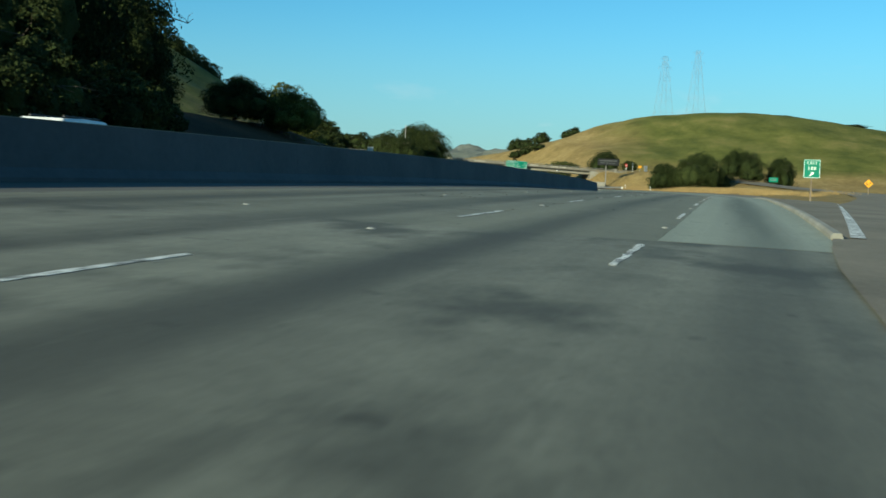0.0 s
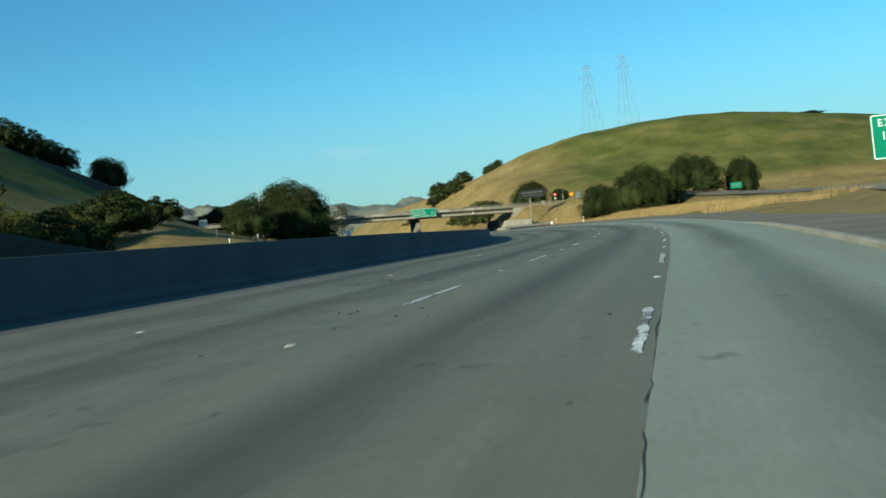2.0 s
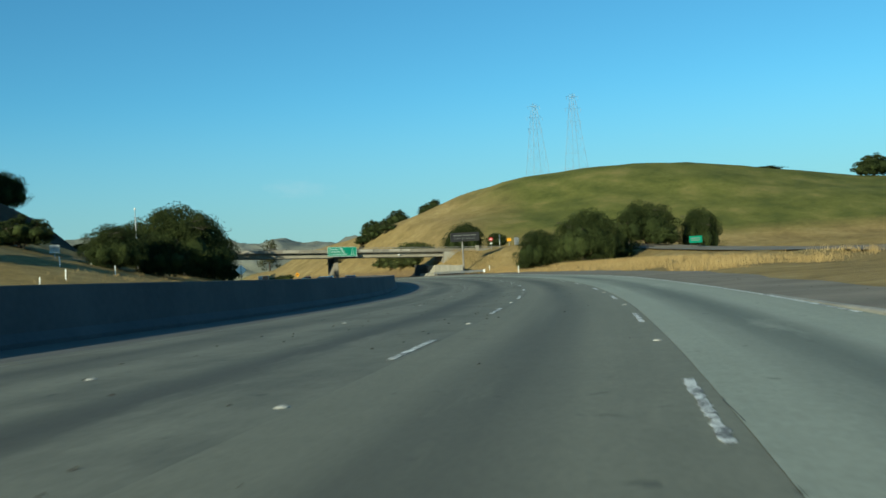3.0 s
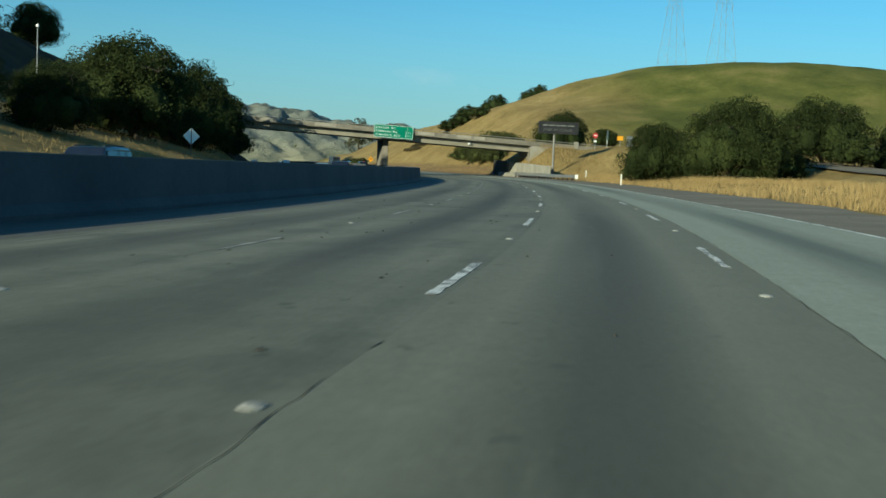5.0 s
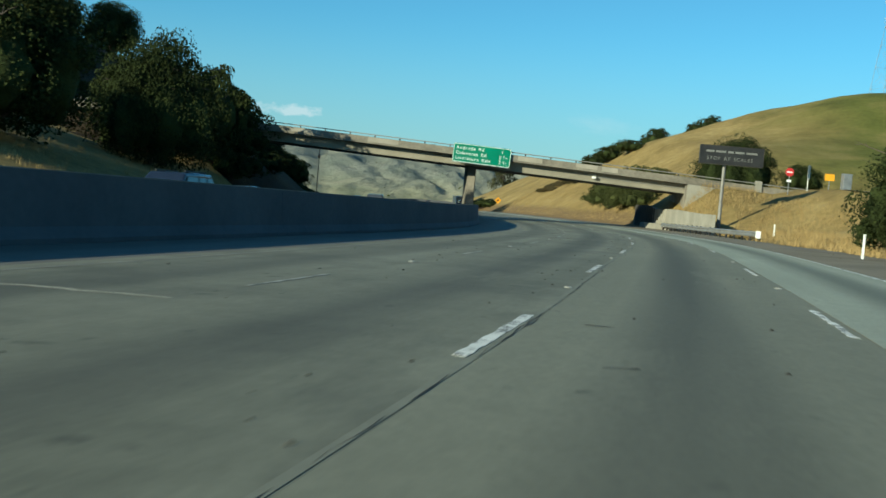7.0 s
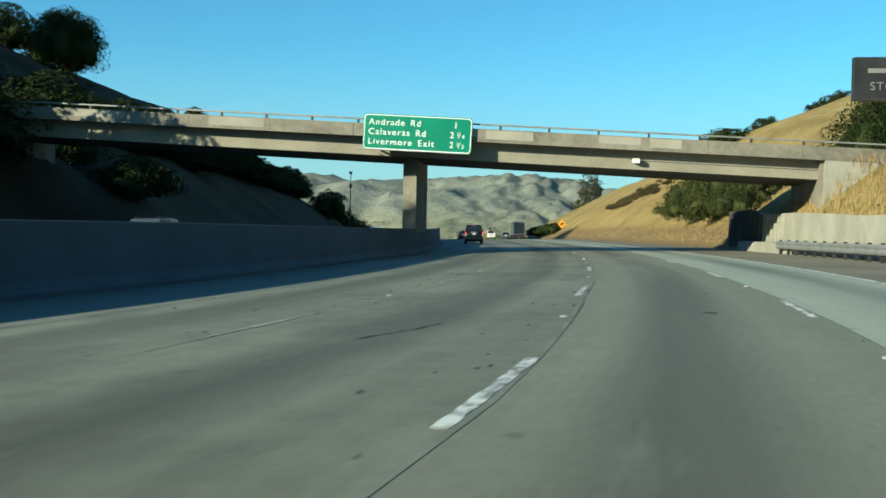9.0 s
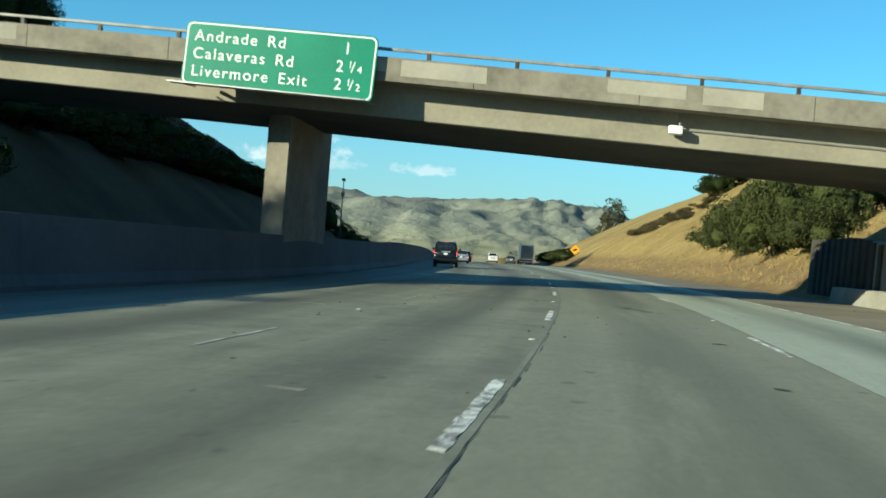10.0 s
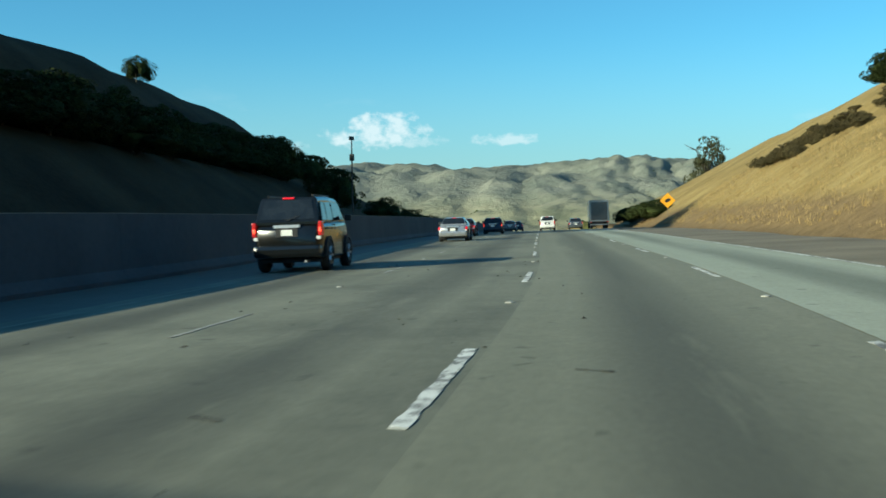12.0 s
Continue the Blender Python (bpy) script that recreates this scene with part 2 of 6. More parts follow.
def pavement(name, dark, light, oil, lanes=True, blotch=0.0):
    """Worn concrete: mottled, with darker strips down the middle of each lane and fine grooves."""
    k = Nodes(name)
    uv = k.uv()
    long = k.noise(uv, 1.0, 4.0, 0.6, (0.9, 0.02, 1.0))
    blot = k.noise(uv, 0.16, 5.0, 0.6, (1.0, 0.55, 1.0))
    fine = k.noise(k.place(), 14.0, 4.0, 0.7)
    mid = k.noise(k.place(), 1.7, 5.0, 0.7)
    f = k.math("ADD", k.math("MULTIPLY", long, 0.45), k.math("ADD", k.math("MULTIPLY", blot, 0.3), k.math("MULTIPLY", mid, 0.25)))
    col = k.ramp(f, [(0.36, dark), (0.66, light)])
    if lanes:
        sep = k.node("SeparateXYZ", Vector=uv)
        ph = k.math("DIVIDE", sep.outputs["X"], LANE)
        wave = k.math("COSINE", k.math("MULTIPLY", ph, 2 * math.pi))
        strip = k.node("MapRange", Value=wave, From_Min=0.0, From_Max=-1.0).outputs["Result"]
        broken = k.noise(uv, 0.5, 3.0, 0.5, (1.2, 0.05, 1.0))
        strip = k.math("MULTIPLY", strip, k.node("MapRange", Value=broken, From_Min=0.2, From_Max=0.58).outputs["Result"])
        col = k.mix(k.math("MULTIPLY", strip, 0.9), col, oil)
    # scattered dark chips and tar spots, and paler scrubbed patches
    chip = k.node("MapRange", Value=k.noise(k.place(), 2.6, 2.0, 0.5), From_Min=0.7, From_Max=0.74).outputs["Result"]
    col = k.mix(k.math("MULTIPLY", chip, 0.55), col, tuple(c * 0.6 for c in oil))
    scrub = k.node("MapRange", Value=k.noise(uv, 0.33, 5.0, 0.7, (1.6, 0.22, 1.0)), From_Min=0.58, From_Max=0.72).outputs["Result"]
    col = k.mix(k.math("MULTIPLY", scrub, 0.5), col, tuple(c * 1.18 for c in light))
    if blotch:
        stain = k.node("MapRange", Value=k.noise(uv, 0.42, 6.0, 0.62, (1.0, 0.6, 1.0)), From_Min=0.5, From_Max=0.62).outputs["Result"]
        col = k.mix(k.math("MULTIPLY", stain, blotch), col, oil)
    speck = k.node("MapRange", Value=fine, From_Min=0.25, From_Max=0.75, To_Min=0.78, To_Max=1.18).outputs["Result"]
    grey = k.node("CombineColor", Red=speck, Green=speck, Blue=speck).outputs["Color"]
    col = k.mix(1.0, col, grey, "MULTIPLY")
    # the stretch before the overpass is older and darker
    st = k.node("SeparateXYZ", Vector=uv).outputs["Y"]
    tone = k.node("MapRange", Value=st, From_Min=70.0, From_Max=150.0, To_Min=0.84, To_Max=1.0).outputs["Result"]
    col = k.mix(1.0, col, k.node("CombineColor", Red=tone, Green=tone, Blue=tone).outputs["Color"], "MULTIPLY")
    k.bump(fine, 0.35, 0.006)
    return k.done(col, 0.82, 0.0, 0.35)


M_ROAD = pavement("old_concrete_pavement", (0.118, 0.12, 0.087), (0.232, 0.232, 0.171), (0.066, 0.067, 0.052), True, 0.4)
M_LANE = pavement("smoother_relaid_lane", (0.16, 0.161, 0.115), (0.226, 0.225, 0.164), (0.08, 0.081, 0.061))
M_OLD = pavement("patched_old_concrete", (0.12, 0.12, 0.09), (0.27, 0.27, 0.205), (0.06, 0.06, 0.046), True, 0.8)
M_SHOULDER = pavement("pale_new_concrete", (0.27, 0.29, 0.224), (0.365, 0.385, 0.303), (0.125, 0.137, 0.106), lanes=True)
# shoulder concrete, darkened in colour where the barrier shades it
M_INNER = pavement("inner_shoulder_painted_shade", (0.09, 0.088, 0.075), (0.145, 0.14, 0.12), (0.07, 0.07, 0.06), lanes=False)
M_GORE = grainy("gravelly_asphalt", (0.115, 0.098, 0.068), (0.215, 0.185, 0.13), 0.25, 9.0, 0.9, 0.5)
M_CONC = grainy("weathered_concrete", (0.195, 0.177, 0.136), (0.295, 0.268, 0.206), 0.35, 6.0, 0.85, 0.25)
# parapet stains; the same dark colour paints shade on abutments and pier
M_STAIN_SHADE = grainy("parapet_stain_and_shade_concrete", (0.115, 0.104, 0.082), (0.25, 0.225, 0.178), 0.4, 3.0, 0.88, 0.25)
# concrete with the shade under the deck put into its colour
M_DECK_SHADE = grainy("deck_shade_concrete", (0.04, 0.037, 0.03), (0.085, 0.078, 0.064), 0.3, 3.0, 0.92, 0.2)
M_RAILSTEEL = grainy("dull_rail_steel", (0.16, 0.155, 0.14), (0.27, 0.26, 0.24), 1.5, 14.0, 0.6, 0.1, metal=0.3)
M_JOINT = grainy("worn_joint_concrete", (0.12, 0.123, 0.092), (0.2, 0.203, 0.157), 0.7, 6.0, 0.85, 0.3)
M_CONC_PATCH = grainy("patched_concrete", (0.25, 0.23, 0.186), (0.33, 0.303, 0.248), 0.6, 6.0, 0.85, 0.2)
# grey concrete with the barrier's bluish shade put into its colour
M_BARRIER = grainy("barrier_concrete_painted_shade", (0.045, 0.049, 0.056), (0.078, 0.081, 0.087), 0.25, 5.0, 0.85, 0.2)
M_WALLC = grainy("pale_wall_concrete", (0.2, 0.19, 0.155), (0.31, 0.295, 0.245), 0.5, 6.0, 0.85, 0.25)
M_STEEL = grainy("galvanised_steel", (0.3, 0.3, 0.29), (0.46, 0.46, 0.44), 1.5, 20.0, 0.45, 0.1, metal=0.7)
M_DARKSTEEL = grainy("dark_steel", (0.03, 0.028, 0.025), (0.07, 0.062, 0.055), 1.5, 20.0, 0.55, 0.1, metal=0.5)
M_PYLON = grainy("pylon_steel", (0.2, 0.25, 0.29), (0.29, 0.34, 0.385), 0.3, 3.0, 0.6, 0.0, metal=0.0)
M_WOOD = grainy("weathered_timber", (0.12, 0.09, 0.06), (0.24, 0.19, 0.13), 1.0, 14.0, 0.85, 0.4)
M_BARK = grainy("oak_bark", (0.05, 0.04, 0.03), (0.12, 0.095, 0.07), 1.5, 9.0, 0.95, 0.7, 0.03, local=True)
M_WHITE = grainy("white_paint", (0.62, 0.62, 0.58), (0.8, 0.8, 0.76), 1.0, 10.0, 0.6, 0.1)
M_GREEN = grainy("green_sign_sheeting", (0.006, 0.15, 0.085), (0.01, 0.2, 0.115), 0.8, 9.0, 0.4, 0.0)
M_SIGNWHITE = grainy("white_sign_sheeting", (0.72, 0.75, 0.72), (0.82, 0.84, 0.8), 1.0, 9.0, 0.45, 0.0)
M_YELLOW = grainy("yellow_sign_sheeting", (0.7, 0.3, 0.01), (0.82, 0.38, 0.02), 1.2, 9.0, 0.45, 0.0)
M_RED = grainy("red_sign_sheeting", (0.4, 0.02, 0.02), (0.5, 0.03, 0.03), 1.2, 9.0, 0.45, 0.0)
M_BLACK = grainy("black_board", (0.012, 0.012, 0.013), (0.03, 0.03, 0.03), 0.8, 9.0, 0.5, 0.0)
M_GREYLET = grainy("grey_lettering", (0.13, 0.13, 0.12), (0.2, 0.2, 0.19), 1.0, 9.0, 0.6, 0.0)
M_CRACK = grainy("dark_joint_filler", (0.018, 0.017, 0.016), (0.05, 0.047, 0.04), 1.0, 12.0, 0.95, 0.3)
M_RUBBER = grainy("tyre_rubber", (0.012, 0.012, 0.012), (0.03, 0.03, 0.03), 2.0, 20.0, 0.85, 0.2, local=True)
M_PLASTIC = grainy("black_plastic_trim", (0.012, 0.012, 0.013), (0.025, 0.025, 0.025), 2.0, 20.0, 0.55, 0.05, local=True)
M_CHROME = grainy("chrome", (0.75, 0.75, 0.75), (0.85, 0.85, 0.85), 2.0, 12.0, 0.38, 0.0, metal=1.0, local=True)
M_ALLOY = grainy("alloy_wheel", (0.35, 0.35, 0.35), (0.5, 0.5, 0.5), 2.0, 12.0, 0.3, 0.0, metal=0.9, local=True)
M_PLATE = grainy("plate_white", (0.6, 0.6, 0.58), (0.75, 0.75, 0.72), 3.0, 20.0, 0.4, 0.0, local=True)


def worn_paint():
    """Road paint, chipped so that the pavement shows through."""
    k = Nodes("worn_road_paint")
    p = k.place()
    n = k.math("ADD", k.math("MULTIPLY", k.noise(p, 6.0, 5.0, 0.8), 0.65), k.math("MULTIPLY", k.noise(p, 1.6, 3.0, 0.6), 0.35))
    f = k.node("MapRange", Value=n, From_Min=0.465, From_Max=0.51).outputs["Result"]
    return k.done(k.mix(f, (0.13, 0.125, 0.11), k.ramp(k.noise(p, 1.2), [(0.3, (0.55, 0.55, 0.5)), (0.7, (0.75, 0.75, 0.7))])), 0.7)


M_PAINT = worn_paint()
M_FADED = grainy("faded_lane_paint", (0.13, 0.128, 0.108), (0.42, 0.415, 0.37), 1.6, 7.0, 0.8, 0.1)
M_MARKER = grainy("chipped_grey_marker", (0.17, 0.168, 0.15), (0.44, 0.435, 0.4), 9.0, 40.0, 0.7, 0.2)
M_OLDLINE = grainy("worn_off_edge_paint", (0.12, 0.118, 0.095), (0.21, 0.205, 0.165), 0.8, 7.0, 0.8, 0.1)
M_EDGE = grainy("faded_edge_paint", (0.15, 0.145, 0.115), (0.38, 0.36, 0.27), 0.8, 7.0, 0.8, 0.1)


def car_paint(name, colour, metal=0.0, rough=0.22):
    k = Nodes(name)
    n = k.noise(k.local(), 3.0, 4.0)
    dark = tuple(c * 0.8 for c in colour)
    k.b.inputs["Coat Weight"].default_value = 0.4
    k.b.inputs["Coat Roughness"].default_value = 0.08
    return k.done(k.ramp(n, [(0.35, dark), (0.65, colour)]), rough, metal)


M_CARDARK = car_paint("dark_olive_car_paint", (0.007, 0.0075, 0.007), 0.1)
M_CARSILVER = car_paint("silver_car_paint", (0.5, 0.5, 0.5), 0.6)
M_CARWHITE = car_paint("white_car_paint", (0.72, 0.72, 0.7))
M_CARBLUE = car_paint("dark_blue_car_paint", (0.02, 0.028, 0.05), 0.3)
M_CARRED = car_paint("maroon_car_paint", (0.1, 0.015, 0.015), 0.2)
M_CARGREY = car_paint("grey_car_paint", (0.12, 0.13, 0.14), 0.5)


def car_glass():
    k = Nodes("dark_car_glass")
    n = k.noise(k.local(), 2.0)
    return k.done(k.ramp(n, [(0.3, (0.008, 0.01, 0.012)), (0.7, (0.02, 0.024, 0.028))]), 0.06, 0.0, 0.6)


M_GLASS = car_glass()


def lamp_lens(name, colour, glow):
    k = Nodes(name)
    k.b.inputs["Emission Color"].default_value = (*colour, 1)
    k.b.inputs["Emission Strength"].default_value = glow
    return k.done(colour, 0.2)


M_TAIL = lamp_lens("lit_brake_lamp", (0.5, 0.008, 0.018), 0.35)
M_TAILHOT = lamp_lens("glowing_brake_bulb", (1.0, 0.06, 0.03), 1.6)
M_TAILOFF = lamp_lens("red_lamp_lens", (0.4, 0.015, 0.015), 0.15)
M_CLEARLENS = lamp_lens("clear_lamp_lens", (0.6, 0.6, 0.6), 0.0)


def hill_ground():
    """Dry golden grass with green on the upper slopes and bare earth by the road."""
    k = Nodes("hill_grass")
    p = k.place()
    sep = k.node("SeparateXYZ", Vector=p)
    big = k.noise(p, 0.012, 5.0, 0.6)
    mid = k.noise(p, 0.09, 6.0, 0.65)
    fine = k.noise(p, 1.3, 5.0, 0.7)
    tuft = k.noise(p, 6.0, 3.0, 0.7)
    gold = k.ramp(k.math("ADD", k.math("MULTIPLY", mid, 0.6), k.math("MULTIPLY", k.noise(p, 0.45, 5.0, 0.65), 0.4)), [(0.34, (0.165, 0.12, 0.048)), (0.5, (0.265, 0.193, 0.075)), (0.66, (0.34, 0.26, 0.112))])
    green = k.ramp(mid, [(0.3, (0.06, 0.072, 0.018)), (0.52, (0.115, 0.12, 0.03)), (0.72, (0.19, 0.165, 0.055))])
    # green lies on the higher, inland side of the hill and on the far slope of the left-hand ridge
    xr = k.node("MapRange", Value=sep.outputs["X"], From_Min=10.0, From_Max=52.0).outputs["Result"]
    zr = k.node("MapRange", Value=sep.outputs["Z"], From_Min=4.0, From_Max=12.0).outputs["Result"]
    xl = k.node("MapRange", Value=sep.outputs["X"], From_Min=-55.0, From_Max=-85.0).outputs["Result"]
    far = k.node("MapRange", Value=sep.outputs["Y"], From_Min=700.0, From_Max=500.0).outputs["Result"]
    xl = k.math("MULTIPLY", xl, 0.8)
    crown = k.node("MapRange", Value=sep.outputs["Z"], From_Min=26.0, From_Max=31.5, To_Min=1.0, To_Max=0.7).outputs["Result"]
    side = k.math("MULTIPLY", k.math("MAXIMUM", k.math("MULTIPLY", k.math("MULTIPLY", xr, zr), crown), xl), far)
    g = k.node("MapRange", Value=k.math("ADD", side, k.math("MULTIPLY", k.math("SUBTRACT", big, 0.5), 1.7)), From_Min=0.25, From_Max=0.75).outputs["Result"]
    near = k.mix(g, gold, green)
    # the far ranges: pale straw and grey-green, with haze put into the colour
    pale = k.ramp(k.noise(p, 0.01, 8.0, 0.66), [(0.36, (0.16, 0.168, 0.11)), (0.49, (0.245, 0.238, 0.158)), (0.66, (0.315, 0.295, 0.2))])
    # oak scrub in the folds of the ranges
    wood = k.node("MapRange", Value=k.noise(p, 0.03, 6.0, 0.7), From_Min=0.56, From_Max=0.62).outputs["Result"]
    pale = k.mix(k.math("MULTIPLY", wood, 0.4), pale, (0.11, 0.125, 0.085))
    # bluish grey mixed in with height paints the haze on the ranges
    high = k.node("MapRange", Value=sep.outputs["Z"], From_Min=8.0, From_Max=48.0, To_Max=0.72).outputs["Result"]
    gully = k.noise(p, 0.012, 6.0, 0.64)
    pale = k.mix(high, pale, k.ramp(gully, [(0.37, (0.115, 0.134, 0.122)), (0.5, (0.18, 0.195, 0.172)), (0.66, (0.24, 0.247, 0.21))]))
    fy = k.node("MapRange", Value=sep.outputs["Y"], From_Min=620.0, From_Max=900.0).outputs["Result"]
    col = k.mix(fy, near, pale)
    tone = k.node("MapRange", Value=k.math("ADD", k.math("MULTIPLY", fine, 0.6), k.math("MULTIPLY", tuft, 0.4)), From_Min=0.3, From_Max=0.7, To_Min=0.7, To_Max=1.2).outputs["Result"]
    sp = k.math("ADD", k.math("MULTIPLY", k.math("SUBTRACT", tone, 1.0), k.math("SUBTRACT", 1.0, k.math("MULTIPLY", fy, 0.75))), 1.0)
    grey = k.node("CombineColor", Red=sp, Green=sp, Blue=sp).outputs["Color"]
    col = k.mix(1.0, col, grey, "MULTIPLY")
    # bare reddish earth at the foot of the cuttings
    foot = k.t.nodes.new("ShaderNodeAttribute")
    foot.attribute_name = "earth"
    bare = k.node("MapRange", Value=k.math("ADD", foot.outputs["Fac"], k.math("MULTIPLY", k.math("SUBTRACT", mid, 0.5), 1.1)), From_Min=0.35, From_Max=0.75).outputs["Result"]
    col = k.mix(k.math("MULTIPLY", bare, 0.85), col, k.ramp(fine, [(0.3, (0.1, 0.068, 0.036)), (0.7, (0.2, 0.14, 0.075))]))
    ridges = k.math("MULTIPLY", k.math("ADD", k.noise(p, 0.02, 6.0, 0.65), k.noise(p, 0.05, 5.0, 0.7)), k.math("MULTIPLY", fy, 32.0))
    k.bump(k.math("ADD", k.math("ADD", fine, k.math("MULTIPLY", tuft, 0.3)), ridges), 0.7, 0.25)
    return k.done(col, 0.95, 0.0, 0.1)


M_GROUND = hill_ground()
# brown bank litter, darkened further so its colour carries the bank's shade
M_BANK = grainy("bank_litter_painted_shade", (0.022, 0.0155, 0.008), (0.064, 0.045, 0.023), 0.09, 2.2, 0.95, 0.7, 0.1, spec=0.1)
M_STRAW = grainy("dry_grass_blades", (0.22, 0.15, 0.055), (0.36, 0.26, 0.11), 0.2, 3.0, 0.9, 0.0)


def leaves(name, dark, mid, light):
    """Foliage: tints that drift through the crown, a finer mottle of sprays and gaps, and a rough broken relief."""
    k = Nodes(name)
    geo = k.t.nodes.new("ShaderNodeNewGeometry")
    ob = k.t.nodes.new("ShaderNodeObjectInfo")
    n = k.noise(geo.outputs["Position"], 0.45, 4.0)
    fine = k.noise(geo.outputs["Position"], 5.0, 4.0, 0.7)
    f = k.math("ADD", k.math("MULTIPLY", geo.outputs["Random Per Island"], 0.22), k.math("ADD", k.math("MULTIPLY", n, 0.45), k.math("ADD", k.math("MULTIPLY", fine, 0.3), k.math("MULTIPLY", ob.outputs["Random"], 0.12))))
    k.bump(fine, 0.9, 0.35)
    return k.done(k.ramp(f, [(0.34, dark), (0.55, mid), (0.78, light)]), 0.85, 0.0, 0.1)


M_OAK = leaves("oak_leaves", (0.012, 0.018, 0.006), (0.032, 0.044, 0.013), (0.068, 0.082, 0.024))
M_OLIVE = leaves("olive_leaves", (0.05, 0.06, 0.012), (0.1, 0.11, 0.025), (0.17, 0.17, 0.04))
M_BRUSH = leaves("brown_brush", (0.055, 0.047, 0.022), (0.1, 0.083, 0.04), (0.155, 0.128, 0.062))
M_GUM = leaves("gum_leaves", (0.03, 0.035, 0.016), (0.06, 0.062, 0.03), (0.1, 0.1, 0.05))
M_SCRUB = leaves("scrub_leaves", (0.03, 0.038, 0.013), (0.06, 0.07, 0.022), (0.105, 0.112, 0.036))

# ---- building helpers ----
def mesh_of(bm, name, material):
    me = bpy.data.meshes.new(name)
    bm.to_mesh(me)
    bm.free()
    if material:
        me.materials.append(material)
    return me


def part(name, bm, material, parent=None, label="", smooth=False):
    """One mesh object from a bmesh, under a thing or a part."""
    ob = new(name, mesh_of(bm, name, material))
    if smooth:
        for f in ob.data.polygons:
            f.use_smooth = True
    if parent:
        ob.parent = parent
    return tagged(ob, label)


def thing(name, m, label, category, group="", kind=""):
    ob = new(name)
    ob.empty_display_size = 0.3
    ob.matrix_world = m
    return tagged(ob, label, category, group, kind)


def box(bm, x0, x1, y0, y1, z0, z1, bevel=0.0):
    r = bmesh.ops.create_cube(bm, size=1.0)
    vs = r["verts"]
    bmesh.ops.scale(bm, vec=(x1 - x0, y1 - y0, z1 - z0), verts=vs)
    bmesh.ops.translate(bm, vec=((x0 + x1) / 2, (y0 + y1) / 2, (z0 + z1) / 2), verts=vs)
    if bevel:
        es = list({e for v in vs for e in v.link_edges})
        bmesh.ops.bevel(bm, geom=es, offset=bevel, segments=2, affect="EDGES", profile=0.6)
    return bm


def rod(bm, a, b, r0, r1=None, seg=8):
    """A tapered rod from a to b."""
    a, b = Vector(a), Vector(b)
    r1 = r0 if r1 is None else r1
    d = b - a
    q = d.to_track_quat("Z", "Y").to_matrix()
    rings = []
    for p, r in ((a, r0), (b, r1)):
        rings.append([bm.verts.new(p + q @ Vector((r * math.cos(2 * math.pi * i / seg), r * math.sin(2 * math.pi * i / seg), 0))) for i in range(seg)])
    for i in range(seg):
        j = (i + 1) % seg
        bm.faces.new((rings[0][i], rings[0][j], rings[1][j], rings[1][i]))
    bm.faces.new(rings[0][::-1])
    bm.faces.new(rings[1])
    return bm


def new_box(*a, **k):
    return box(bmesh.new(), *a, **k)


def new_rod(*a, **k):
    return rod(bmesh.new(), *a, **k)


def stations(a, b, step):
    n = max(1, round(abs(b - a) / step))
    return [a + (b - a) * i / n for i in range(n + 1)]


def ribbon(name, y0, y1, o0, o1, material, dz, step=3.0, cols=1, label="", category="", parent=None, kind="structure"):
    """A strip of pavement along the road; its UV is metres across and along. o0, o1 may be functions of y."""
    f0 = o0 if callable(o0) else (lambda y: o0)
    f1 = o1 if callable(o1) else (lambda y: o1)
    verts, uvs, faces = [], [], []
    ys = stations(y0, y1, step)
    for y in ys:
        for c in range(cols + 1):
            o = f0(y) + (f1(y) - f0(y)) * c / cols
            verts.append(at(y, o, dz))
            uvs.append((o, y))
    w = cols + 1
    for i in range(len(ys) - 1):
        for c in range(cols):
            faces.append((i * w + c, i * w + c + 1, (i + 1) * w + c + 1, (i + 1) * w + c))
    me = bpy.data.meshes.new(name)
    me.from_pydata(verts, [], faces)
    lay = me.uv_layers.new(name="UVMap")
    for lp in me.loops:
        lay.data[lp.index].uv = uvs[lp.vertex_index]
    me.materials.append(material)
    ob = new(name, me)
    if parent:
        ob.parent = parent
    return tagged(ob, label, category, kind=kind)


def swept(name, y0, y1, shape, material, step=3.0, dz=0.0, label="", category="", parent=None, kind="structure", caps=True):
    """A closed profile of (o, z) pairs carried along the road."""
    ys = stations(y0, y1, step)
    outline = shape if callable(shape) else (lambda y: shape)
    n = len(outline(y0))
    verts, faces = [], []
    for y in ys:
        base = None
        for o, z in outline(y):
            p = at(y, o, 0)
            if base is None:
                base = p.z
            verts.append((p.x, p.y, base + z + dz))
    for i in range(len(ys) - 1):
        for k in range(n):
            j = (k + 1) % n
            faces.append((i * n + k, (i + 1) * n + k, (i + 1) * n + j, i * n + j))
    if caps:
        faces.append(tuple(range(n)))
        faces.append(tuple(range((len(ys) - 1) * n + n - 1, (len(ys) - 1) * n - 1, -1)))
    me = bpy.data.meshes.new(name)
    me.from_pydata(verts, [], faces)
    me.materials.append(material)
    bm = bmesh.new()
    bm.from_mesh(me)
    bmesh.ops.recalc_face_normals(bm, faces=bm.faces)
    bm.to_mesh(me)
    bm.free()
    ob = new(name, me)
    if parent:
        ob.parent = parent
    return tagged(ob, label, category, kind=kind)


# ---- the lie of the land ----
BRIDGE_TURN = math.atan(0.152)
BRIDGE_AT = Vector((-5.6, 191.2, 0.0))
BRIDGE_FALL = -0.0427


def bridge_xy(x, y):
    """Along and across the overpass."""
    dx, dy = x - BRIDGE_AT.x, y - BRIDGE_AT.y
    c, s = math.cos(BRIDGE_TURN), math.sin(BRIDGE_TURN)
    return dx * c + dy * s, -dx * s + dy * c


